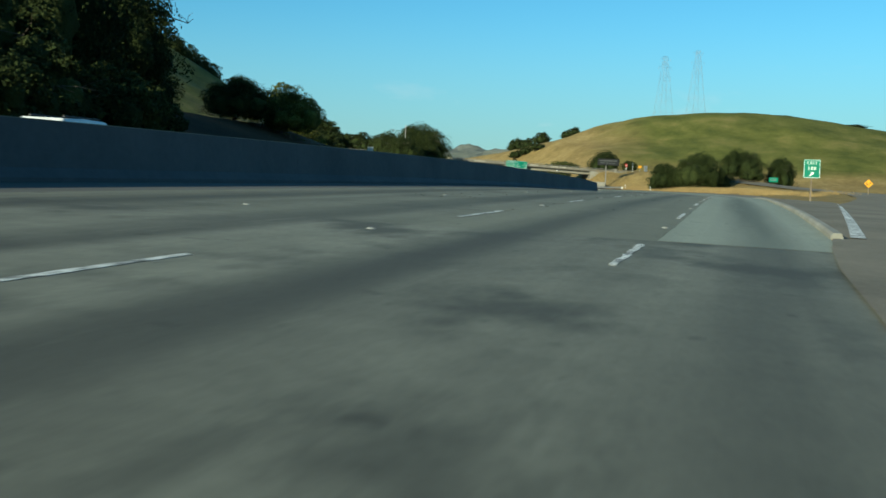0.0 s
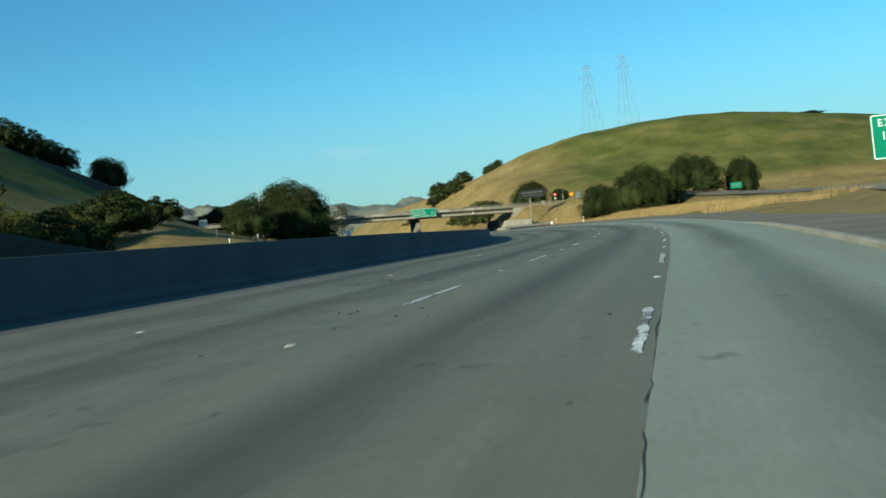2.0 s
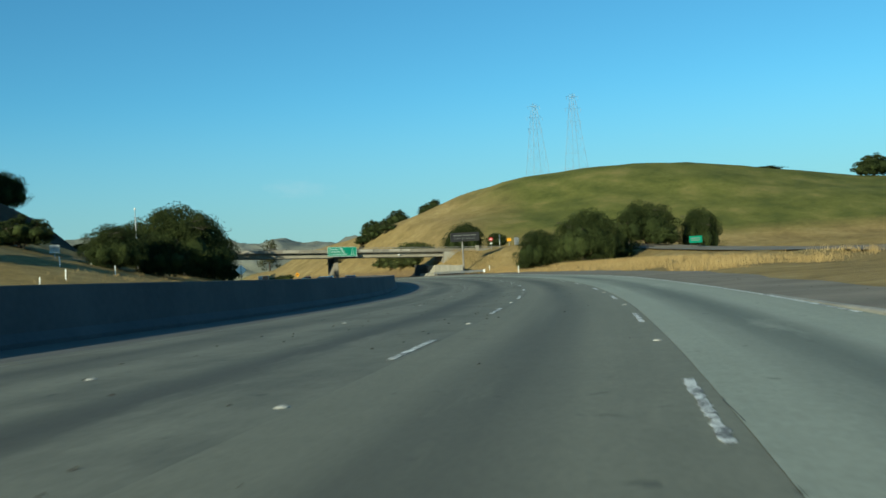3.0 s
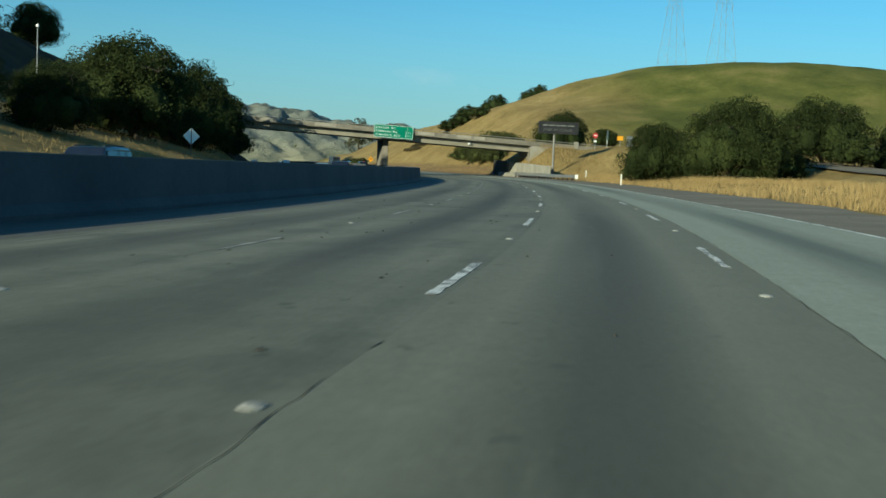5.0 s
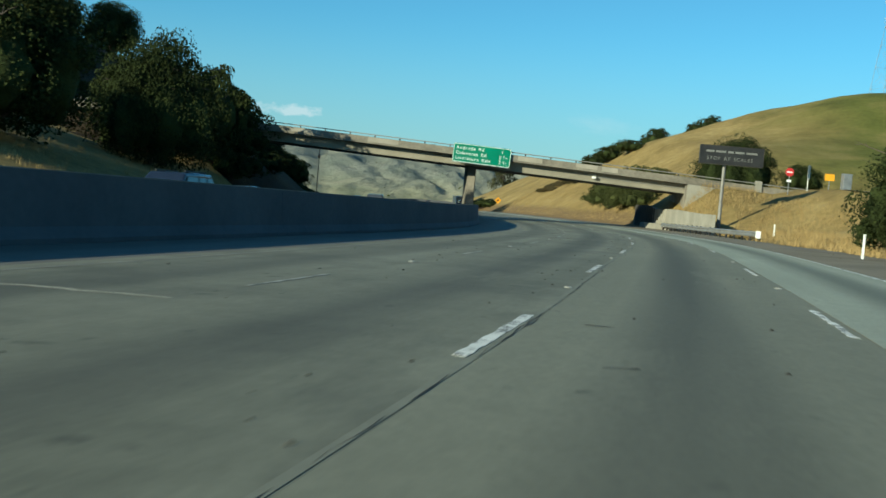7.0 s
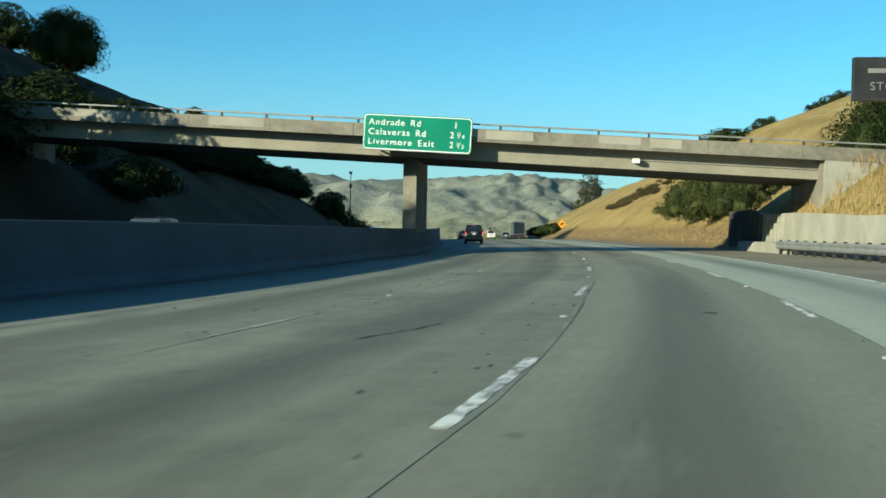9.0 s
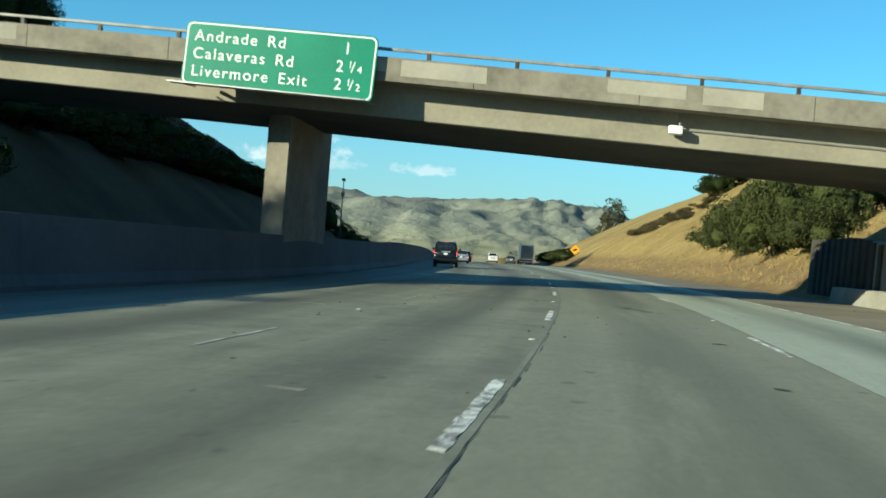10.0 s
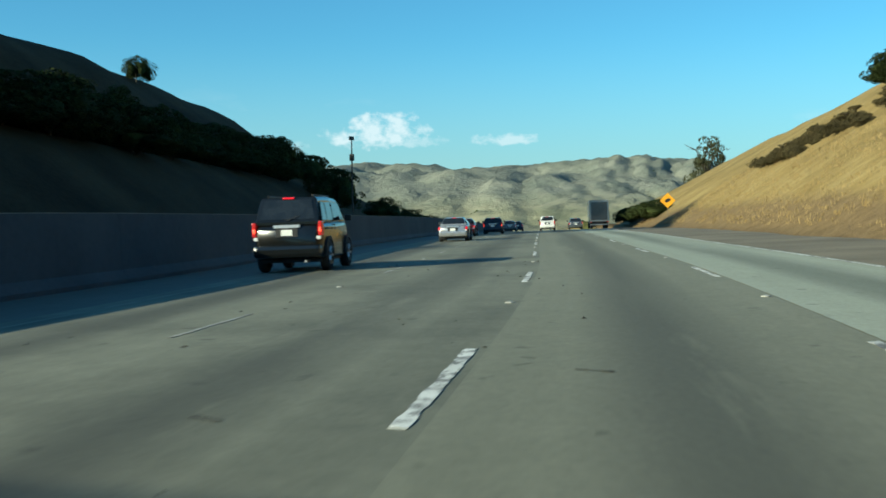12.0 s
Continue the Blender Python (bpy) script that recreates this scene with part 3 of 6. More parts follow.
CREST_RIGHT = [(-75, 620, 7, 60), (-58, 520, 9, 55), (-30, 425, 8, 46), (-2, 394, 16, 52), (17, 326, 21.0, 58), (34, 310, 27.0, 70), (50, 302, 30.2, 78), (75, 299, 32.0, 88), (100, 298, 31.6, 95), (160, 300, 24.2, 105), (260, 315, 22, 110), (420, 340, 24, 130)]
CREST_LEFT = [(-230, -160, 26, 120), (-175, -60, 26, 110), (-160, 60, 36, 105), (-148, 186, 49, 100), (-141, 243, 42, 90), (-139, 300, 34.6, 80), (-137, 345, 29.4, 76), (-160, 420, 28.0, 76), (-200, 520, 18, 80), (-260, 700, 8, 90)]


def ridge(x, y, crest, back):
    """Height under a ridge line: crest points are x, y, height and half width on the near side."""
    best = 0.0
    for (x0, y0, z0, w0), (x1, y1, z1, w1) in zip(crest, crest[1:]):
        dx, dy = x1 - x0, y1 - y0
        t = min(max(((x - x0) * dx + (y - y0) * dy) / (dx * dx + dy * dy), 0.0), 1.0)
        px, py, pz, pw = x0 + t * dx, y0 + t * dy, z0 + t * (z1 - z0), w0 + t * (w1 - w0)
        d = math.hypot(x - px, y - py)
        side = (x - px) * dy - (y - py) * dx
        rear = max(-side / (max(d, 0.01) * math.hypot(dx, dy)), 0.0)
        w = pw * (1.0 + (back - 1.0) * rear * rear)
        if d < w:
            s = d / w
            best = max(best, pz * (1 - s * s * (3 - 2 * s)) * 0.55 + pz * 0.45 * (1 - s) if s < 1 else 0.0)
    return best


def ramp_line(y):
    """Offset and height of the middle of the exit ramp."""
    ks = [(-200, 5.5, 0.0), (-130, 7.0, 0.0), (-90, 10.5, 0.0), (-42, 17.0, 0.2), (20, 27.0, 0.5), (80, 34.5, 1.1), (125, 36.0, 2.2), (160, 32.0, 4.2), (184, 27.0, 5.5), (200, 26.0, 5.7)]
    for (a, o0, z0), (b, o1, z1) in zip(ks, ks[1:]):
        if y <= b:
            t = max((y - a) / (b - a), 0.0)
            return o0 + t * (o1 - o0), z0 + t * (z1 - z0)
    return ks[-1][1], ks[-1][2]


def terrain(x, y):
    """Height of the natural ground."""
    o = offset_of(x, y) if -400 < y < 900 else (x - rx(y)) / 1.06
    zr = z_road(y, o)
    # hills on both sides, cut back for the roadway
    right = ridge(x, y, CREST_RIGHT, 2.6) * ramp01(o, 7.5, 34.0)
    if 195 < y < 420:
        # the cutting's slope stands steeper
        cut = min((o - 8.5) * 0.56, 14.5 * ramp01(y, 205, 260) * ramp01(y, 560, 380)) if o > 8.5 else 0
        blend = max(7.0 - abs(right - cut), 0.0) * min(max(o - 8.5, 0.0) / 8.0, 1.0)
        right = max(right, cut) + blend * blend / 28.0
    left = ridge(x, y, CREST_LEFT, 2.4) * ramp01(-o, 34.0, 78.0)
    if 150 < y < 520 and o < -34.5:
        # a steep shaded bank over the opposite lanes
        left = max(left, min((-o - 34.5) * 0.52, 8.5 * ramp01(y, 190, 225) * ramp01(y, 450, 385)) * ramp01(-o, 130, 75))
    z = zr + right + left
    if o > 9.0:
        z += ramp01(o, 9.0, 16.0) * 0.7 * ramp01(y, 20, 90) * (1 - ramp01(y, 215, 260))
    if o < -35.0:
        z += max(ramp01(-o, 35.0, 46.0) * 2.2, min((-o - 35.0) * 0.26, 6.5) * ramp01(y, 30, 80) * ramp01(y, 195, 170), min((-o - 35.0) * 0.34, 7.5) * ramp01(y, 30, 5))
    # swells in the open ground
    away = ramp01(abs(o), 60, 260)
    if away:
        z += away * (4.0 * noise.noise((x * 0.006, y * 0.006, 3.1)) + 1.5 * noise.noise((x * 0.02, y * 0.02, 1.7)))
    rough = ramp01(abs(o + 11), 30, 60)
    if rough and y < 800:
        z += rough * (0.9 * noise.noise((x * 0.045, y * 0.045, 8.2)) + 0.35 * noise.noise((x * 0.16, y * 0.16, 5.0)))
    # the exit ramp and the overpass approaches stand on fill
    if -200 < y < 215 and o > 4:
        ro, rz = ramp_line(y)
        fill = zr + rz - max(abs(o - ro) - 5.0, 0.0) * 0.5
        z = max(z, min(fill, zr + rz))
    bx, by = bridge_xy(x, y)
    if (o > 9.0 and bx < 75) or (o < -38.0 and bx > -90):
        deck = 6.5 + BRIDGE_FALL * max(min(bx, 40), -40)
        out = max((-by - 1.0) * 0.6, (by - 20.0) * 1.6 if o > 0 else by - 13.0, 0.0)
        reach = (min(0.36 + (o - 9.25) * 0.28, 1.0) if o > 9.2 else 0.0) if o > 0 else ramp01(-o, 38.0, 43.5)
        z = max(z, (deck - out * 0.62) * reach)
    # far ranges beyond the valley
    if y > 560:
        k = ramp01(y, 560, 1100)
        k2 = ramp01(y, 1500, 2650)
        warp = 70.0 * noise.noise((x * 0.0026, y * 0.0024, 5.0)) + 14.0 * noise.noise((x * 0.011, y * 0.008, 3.0)) + 0.36 * (y - 2000)
        # spurs and gullies that run down the face of the range
        spur = abs(math.sin(math.pi * (x + warp) / 104.0))
        rib = abs(math.sin(math.pi * (x + 1.3 * warp + 40) / 47.0))
        fold = noise.fractal((x * 0.0032, y * 0.0032, 0.4), 1.0, 2.1, 5)
        small = noise.fractal((x * 0.011, y * 0.011, 2.4), 0.9, 2.1, 4)
        size = 0.62 + 0.42 * noise.noise((x * 0.003, y * 0.002, 7.0))
        z += k * (7.0 * fold + 7.0 * small - 11.0)
        face = k2 * (1.24 - k2)
        mound = noise.fractal((x * 0.0042, y * 0.0042, 6.4), 1.0, 2.1, 4)
        z += 27.0 * max(mound + 0.24, 0.0) * ramp01(y, 760, 1150) * ramp01(y, 1900, 1400)
        swell = 0.97 + 0.12 * noise.noise((x * 0.0043 + 3.0, 4.0, 9.0)) + 0.08 * noise.noise((x * 0.011, 2.0, 5.0)) - 0.2 * ramp01(x, -560, -150)
        z += k2 * 172.0 * swell + face * (44.0 * spur * size + 24.0 * rib * size - 26.0) + k2 * (12.0 * fold + 9.0 * small)
    return z


def spread(a, b, first, growth):
    """Steps from a towards b that widen by growth."""
    out, step, v = [], first, a
    while abs(v - a) < abs(b - a):
        out.append(v)
        v += math.copysign(step, b - a)
        step *= growth
    out.append(b)
    return out


G_Y = sorted(set([round(v, 2) for v in spread(-150, -3000, 8, 1.25)[1:] + stations(-150, 480, 5.0) + spread(480, 1000, 7, 1.06)[1:] + stations(1010, 3300, 21) + stations(3400, 4400, 200)]))
G_O = sorted(set([round(v, 2) for v in [-33.0, -32.4, -14.5, 4.2, 8.5, 9.12, 9.26, 0.0, -7.3, -22.0] + spread(10.0, 130, 3.0, 1.025) + spread(130, 300, 8, 1.06)[1:] + stations(310, 1500, 21) + stations(1600, 3000, 140) + spread(-35.0, -190, 3.4, 1.02) + spread(-190, -300, 8, 1.06)[1:] + stations(-310, -1200, 21) + stations(-1300, -3000, 140)]))
verts, faces = [], []
for y in G_Y:
    for o in G_O:
        x = rx(min(y, 1500)) + o * math.hypot(1, road_slope(min(y, 1500)))
        z = terrain(x, y) - (0.07 if -34.5 < o < 10.0 else 0.0)
        verts.append((x, y, z))
w = len(G_O)
for i in range(len(G_Y) - 1):
    for j in range(w - 1):
        faces.append((i * w + j, i * w + j + 1, (i + 1) * w + j + 1, (i + 1) * w + j))
me = bpy.data.meshes.new("ground")
me.from_pydata(verts, [], faces)
me.materials.append(M_GROUND)
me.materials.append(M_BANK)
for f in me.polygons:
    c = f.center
    # left bank faces take the colour with the shade painted in
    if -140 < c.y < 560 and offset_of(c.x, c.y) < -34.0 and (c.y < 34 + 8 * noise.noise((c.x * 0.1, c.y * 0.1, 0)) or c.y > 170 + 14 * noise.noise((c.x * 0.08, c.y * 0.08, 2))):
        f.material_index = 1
me.polygons.foreach_set("use_smooth", [True] * len(me.polygons))
earth = me.attributes.new("earth", "FLOAT", "POINT")
earth.data.foreach_set("value", [ramp01(o, 13.5, 9.5) * ramp01(y, 190, 225) * ramp01(y, 520, 420) if o > 0 else 0.0 for y in G_Y for o in G_O])
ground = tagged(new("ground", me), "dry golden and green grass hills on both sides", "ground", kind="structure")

# ---- pavements ----
Y0, Y1 = -260.0, 640.0
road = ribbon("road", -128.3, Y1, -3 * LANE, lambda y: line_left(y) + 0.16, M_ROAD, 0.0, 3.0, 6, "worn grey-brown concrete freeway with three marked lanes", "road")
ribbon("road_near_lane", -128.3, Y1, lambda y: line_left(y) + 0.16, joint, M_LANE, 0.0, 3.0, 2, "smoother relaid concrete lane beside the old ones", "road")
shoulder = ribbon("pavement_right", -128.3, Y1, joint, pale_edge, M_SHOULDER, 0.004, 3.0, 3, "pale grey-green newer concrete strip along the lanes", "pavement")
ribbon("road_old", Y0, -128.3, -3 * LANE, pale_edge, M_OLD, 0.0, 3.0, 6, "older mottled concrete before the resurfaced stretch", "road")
inner = ribbon("pavement_left", Y0, Y1, -14.6, -3 * LANE, M_INNER, -0.004, 3.0, 1, "inner shoulder with the barrier's shade put into its colour", "pavement")
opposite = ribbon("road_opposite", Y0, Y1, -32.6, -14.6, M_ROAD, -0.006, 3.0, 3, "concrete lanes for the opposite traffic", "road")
ribbon("verge_right", -60.0, Y1, pale_edge, lambda y: 8.6 + 0.5 * math.sin(y * 0.11) + 0.3 * math.sin(y * 0.37), M_GORE, -0.01, 3.0, 2, "gravelly asphalt and dirt verge", "verge")


def ramp_strip():
    verts, uvs, faces = [], [], []
    ys = stations(-200, 192, 4)
    for y in ys:
        o, z = ramp_line(y)
        for k in (-4.2, 4.2):
            p = at(y, o + k)
            verts.append((p.x, p.y, p.z + z + 0.03))
            uvs.append((k, y))
    for i in range(len(ys) - 1):
        faces.append((2 * i, 2 * i + 1, 2 * i + 3, 2 * i + 2))
    me = bpy.data.meshes.new("road_exit_ramp")
    me.from_pydata(verts, [], faces)
    lay = me.uv_layers.new(name="UVMap")
    for lp in me.loops:
        lay.data[lp.index].uv = uvs[lp.vertex_index]
    me.materials.append(M_GORE)
    return tagged(new("road_exit_ramp", me), "asphalt exit ramp climbing to the overpass", "road", kind="structure")


ramp_strip()
ribbon("gore", -200, -40, pale_edge, lambda y: max(ramp_line(y)[0] - 4.2, pale_edge(y) + 0.05), M_GORE, 0.012, 4.0, 1, "bare grey paved wedge between lanes and exit ramp", "pavement")

# ---- median barrier: tall concrete wall with a sloped foot ----
barrier = thing("median_barrier", Matrix(), "tall grey concrete median barrier in its own shade", "barrier", kind="structure")


def barrier_top(y):
    """The wall grows taller beyond the overpass."""
    return 1.42 + 0.09 * ramp01(y, 130, 155) + 0.06 * ramp01(y, 195, 212) + 0.18 * ramp01(y, 214, 238)


def profile(y):
    h = barrier_top(y)
    return [(-13.75, -0.05), (-13.75, 0.1), (-13.93, 0.32), (-14.02, h), (-14.2, h), (-14.29, 0.32), (-14.47, 0.1), (-14.47, -0.05)]


def cap(y):
    h = barrier_top(y)
    return [(-14.012, h - 0.015), (-14.016, h + 0.004), (-14.204, h + 0.004), (-14.208, h - 0.015)]


for a, b in ((-200.0, 176.0), (219.0, 600.0)):
    cuts = stations(a, b, 19.0)
    for y, y2 in zip(cuts, cuts[1:]):
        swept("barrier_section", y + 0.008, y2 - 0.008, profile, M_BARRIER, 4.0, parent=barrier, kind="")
        swept("barrier_cap", y + 0.01, y2 - 0.01, cap, M_STAIN_SHADE, 4.0, parent=barrier, kind="")

# ---- lane lines ----
DASH = 3.66
PERIOD = 14.63


def dash_mesh(name, length, width, thick, material, seed, ragged):
    """A painted dash with chipped, uneven edges."""
    rnd = random.Random(seed)
    bm = bmesh.new()
    n = 26
    for i in range(n):
        for sx in (-1, 1):
            chip = ragged * (rnd.random() ** 3 if rnd.random() < 0.8 else rnd.uniform(0.5, 1.0))
            bm.verts.new((sx * width * (0.5 - chip), -length / 2 + length * (i + rnd.uniform(-0.3, 0.3)) / (n - 1), thick))
    bm.verts.ensure_lookup_table()
    for i in range(n - 1):
        bm.faces.new((bm.verts[2 * i], bm.verts[2 * i + 1], bm.verts[2 * i + 3], bm.verts[2 * i + 2]))
    r = bmesh.ops.extrude_face_region(bm, geom=list(bm.faces))
    bmesh.ops.translate(bm, vec=(0, 0, -thick), verts=[v for v in r["geom"] if isinstance(v, bmesh.types.BMVert)])
    bmesh.ops.recalc_face_normals(bm, faces=bm.faces)
    return mesh_of(bm, name, material)


DASH_ME = [dash_mesh("lane_dash", DASH + 0.3, 0.13, 0.003, M_PAINT, k, 0.3) for k in range(4)]
DASH_WIDE = [dash_mesh("lane_dash_wide", DASH + 0.3, 0.14, 0.003, M_PAINT, 10 + k, 0.18) for k in range(4)]
DASH_OLD = [dash_mesh("lane_dash_old", DASH - 0.4, 0.1, 0.003, M_FADED, 20 + k, 0.35) for k in range(4)]


def place_on_road(ob, y, o, dz=0.003):
    p = at(y, o, dz)
    c = math.degrees(math.atan(crossfall(y)))
    g = math.degrees(math.atan((z_road(y + 2, o) - z_road(y - 2, o)) / 4))
    ob.matrix_world = Matrix.Translation(p) @ pose(0, 0, 0, 0, 0, heading(y)) @ pose(0, 0, 0, g, c, 0)
    return ob


def marks(start, y_from, y_to, every=PERIOD):
    """Stations that lie a given way apart along the road, through start."""
    out, y = [], start
    while y > y_from:
        y -= every / math.hypot(1, road_slope(y))
    while y < y_to:
        y += every / math.hypot(1, road_slope(y))
        out.append(y)
    return out


def marker_mesh():
    """A low domed ceramic marker."""
    bm = bmesh.new()
    rod(bm, (0, 0, -0.01), (0, 0, 0.008), 0.075, 0.07, 10)
    rod(bm, (0, 0, 0.008), (0, 0, 0.02), 0.07, 0.035, 10)
    return mesh_of(bm, "lane_marker", M_MARKER)


MARKER_ME = marker_mesh()
for line, start, me, y_from, y_to in ((line_right, -47.4, DASH_ME, -140, 8), (line_right, 52.2, DASH_ME, 14, 95), (line_right, 145.6, DASH_ME, 112, 174), (line_right, 222.6, DASH_ME, 188, 620), (line_left, 18.9, DASH_WIDE, -180, 128), (line_left, 150.3, DASH_WIDE, 142, 620), (lambda y: -2 * LANE - 0.05, 38.0, DASH_OLD, -180, 620)):
    for n, y in enumerate(marks(start, y_from, y_to)):
        if me is not DASH_OLD or y > 20:
            ob = new("lane_dash", me[n * 7 % 4])
            ob.parent = road
            place_on_road(ob, y + DASH / 2, line(y + DASH / 2))
        if y < 300:
            mk = new("lane_marker", MARKER_ME)
            mk.parent = road
            place_on_road(mk, y + DASH / 2 + 7.3, line(y + DASH / 2 + 7.3))
ribbon("edge_line_left", Y0, Y1, -3 * LANE + 0.42, -3 * LANE + 0.54, M_OLDLINE, 0.004, 4.0, 1, "faded pale edge line beside the inner shoulder", "road line")
ribbon("edge_line_right", -34, Y1, lambda y: pale_edge(y) - 0.18, lambda y: pale_edge(y) - 0.06, M_PAINT, 0.009, 4.0, 1, "thin white edge line on pale concrete", "road line")


# joints and cracks beside the lane lines
def crack(name, y0, y1, line, seed, width=0.007):
    rnd = random.Random(seed)
    bm = bmesh.new()
    prev, dev = None, 0.0
    for y in stations(y0, y1, 0.28):
        dev = dev * 0.6 + rnd.uniform(-0.02, 0.02)
        w = width * rnd.uniform(0.15, 1.5) * (0.4 + 1.2 * abs(noise.noise((y * 0.35, seed, 0.5))))
        if rnd.random() < 0.16 or noise.noise((y * 0.12, seed, 3.5)) < -0.18:
            prev = None
            continue
        o = line(y) + dev
        a, b = bm.verts.new(at(y, o - w, 0.005)), bm.verts.new(at(y, o + w, 0.005))
        if prev:
            bm.faces.new((prev[0], prev[1], b, a))
        prev = (a, b)
    return part(name, bm, M_CRACK, road, "ragged dark crack")


for n, (a, b) in enumerate(((-8, 16), (30, 64), (68, 104), (120, 215))):
    crack("crack", a, b, lambda y: line_left(y) + 0.16, n)
crack("crack", 57, 82, lambda y: line_left(y) + 0.13, 31, 0.009)
crack("crack", -127, 60, joint, 11, 0.007)
for n, (y, o, ln) in enumerate(((-100, -1.6, 3), (-60, -5.0, 2), (40, -2.2, 2), (146, -1.5, 1.5), (200, -4.6, 3.0), (196, -0.6, 2), (176, -1.0, 1.4), (170, -1.1, 1.2), (-20, 1.6, 1.0), (-14, 2.6, 0.8))):
    bm = bmesh.new()
    rnd = random.Random(40 + n)
    ring = []
    for i in range(12):
        a = 2 * math.pi * i / 12
        r = rnd.uniform(0.5, 1.0)
        ring.append(bm.verts.new(at(y + 0.12 * ln * math.sin(a) * r, o + 0.16 * math.cos(a) * r * ln * 0.6, 0.0065)))
    bm.faces.new(ring)
    part("pavement_patch", bm, M_CRACK, road, "small dark tar patch")

for y, a, b, wd in ((-57.3, -6.7, -2.4, 0.05), (-85.9, -4.2, -2.9, 0.04), (-122.9, -0.95, -0.3, 0.05), (-122.0, -4.2, -3.2, 0.05), (79.4, -9.5, -7.3, 0.16), (185.1, -9.9, -7.7, 0.12), (53.5, -8.4, -8.0, 0.2), (49.0, -8.45, -7.9, 0.16), (148.4, -7.9, -7.1, 0.2), (166.7, -5.6, -5.25, 0.12), (179.1, -8.95, -8.3, 0.25), (152.5, -8.5, -7.7, 0.14)):
    rnd = random.Random(int(y * 10))
    bm = bmesh.new()
    prev = None
    for o in stations(a, b, 0.22):
        w0, w1, sk = wd * rnd.uniform(0.25, 0.6), wd * rnd.uniform(0.25, 0.6), 0.04 * rnd.uniform(-1, 1) * wd / 0.1
        pair = bm.verts.new(at(y + sk - w0, o, 0.0045)), bm.verts.new(at(y + sk + w1, o, 0.0045))
        if prev:
            bm.faces.new((prev[0], pair[0], pair[1], prev[1]))
        prev = pair
    part("pavement_strip", bm, M_EDGE, road, "pale worn strip across the lane")
ribbon("joint_strip", 68.0, 205.0, lambda y: line_left(y) + 0.07, lambda y: line_left(y) + 0.14, M_JOINT, 0.003, 3.0, 1, "pale strip along the lane joint", "road joint", parent=None)
crack("crack", 96, 150, lambda y: -2 * LANE + 0.02, 21, 0.006)
crack("crack", 20, 52, lambda y: -2 * LANE - 0.1, 22, 0.005)


def tar_line(spots, seed, width):
    """A ragged tar-filled crack through (station, offset) spots."""
    rnd = random.Random(seed)
    bm = bmesh.new()
    prev = None
    for (ya, oa), (yb, ob_) in zip(spots, spots[1:]):
        n = max(2, int(math.hypot(yb - ya, ob_ - oa) / 0.12))
        nx, ny = -(yb - ya), (ob_ - oa)
        ln = math.hypot(nx, ny)
        for i in range(n + 1):
            t = i / n
            w = width * rnd.uniform(0.15, 1.4)
            j = rnd.uniform(-0.03, 0.03)
            y, o = ya + (yb - ya) * t, oa + (ob_ - oa) * t + j
            a = bm.verts.new(at(y - ny / ln * w, o - nx / ln * w, 0.006))
            b = bm.verts.new(at(y + ny / ln * w, o + nx / ln * w, 0.006))
            if prev and rnd.random() > 0.08:
                bm.faces.new((prev[0], prev[1], b, a))
            prev = (a, b)
    return part("tar_line", bm, M_CRACK, road, "ragged tar-filled crack")


for n, (sp, wd) in enumerate((
    ([(188.9, -2.3), (188.5, -1.9), (188.6, -1.4)], 0.05),
    ([(188.2, -2.2), (187.9, -1.9), (187.2, -1.75), (186.9, -2.0)], 0.05),
    ([(187.3, -1.9), (186.7, -1.6), (186.2, -1.45)], 0.06),
    ([(186.5, -1.95), (186.4, -1.5)], 0.04),
    ([(185.9, -1.75), (185.7, -1.3), (185.5, -0.9)], 0.05),
    ([(188.3, -0.6), (188.2, 0.1)], 0.05),
    ([(189.6, -2.9), (189.4, -2.6)], 0.03),
    ([(48.2, -3.0), (48.3, -2.7)], 0.03), ([(45.6, -3.3), (45.5, -2.9)], 0.03), ([(44.2, -3.5), (44.0, -3.2)], 0.04),
    ([(80.2, -2.9), (80.1, -2.6)], 0.03), ([(76.9, -2.5), (77.0, -2.2)], 0.03),
    ([(134.4, 0.4 - 1.2), (134.3, -0.5)], 0.05), ([(143.0, -5.1), (141.8, -5.3), (140.6, -5.6)], 0.025),
    ([(-117.4, -1.1), (-117.2, -0.7)], 0.08), ([(224.5, -2.7), (224.4, -2.4)], 0.04), ([(222.0, -5.2), (221.9, -4.9)], 0.06),
)):
    tar_line(sp, 60 + n, wd)

# grit and broken chips along the joints
rnd = random.Random(8)
bm = bmesh.new()
for _ in range(900):
    y = rnd.uniform(-120, 250)
    o = rnd.choice((-LANE + rnd.gauss(-0.35, 0.4), -2 * LANE + rnd.gauss(0, 0.5), rnd.uniform(-10.5, 0), 8.0 + rnd.gauss(-1.5, 0.8)))
    r = rnd.uniform(0.012, 0.04)
    c = at(y, o, 0.0)
    top = bm.verts.new(c + Vector((0, 0, r * 0.7)))
    ring = [bm.verts.new(c + Vector((r * rnd.uniform(0.5, 1.3) * math.cos(k * 1.571), r * rnd.uniform(0.5, 1.3) * math.sin(k * 1.571), 0.001))) for k in range(4)]
    for k in range(4):
        bm.faces.new((ring[k], ring[(k + 1) % 4], top))
tagged(part("road_grit", bm, M_CRACK), "dark grit and broken chips on the pavement", "grit", kind="stuff")

# pale kerb along the bare wedge
swept("kerb", -124.4, -22, lambda y: [(pale_edge(y) + a, b * ramp01(y, -22, -44) if b > 0 else b) for a, b in ((0.0, -0.05), (0.0, 0.09), (0.05, 0.13), (0.2, 0.13), (0.28, -0.05))], M_WALLC, 3.0, label="low pale concrete kerb beside the gore", category="kerb")
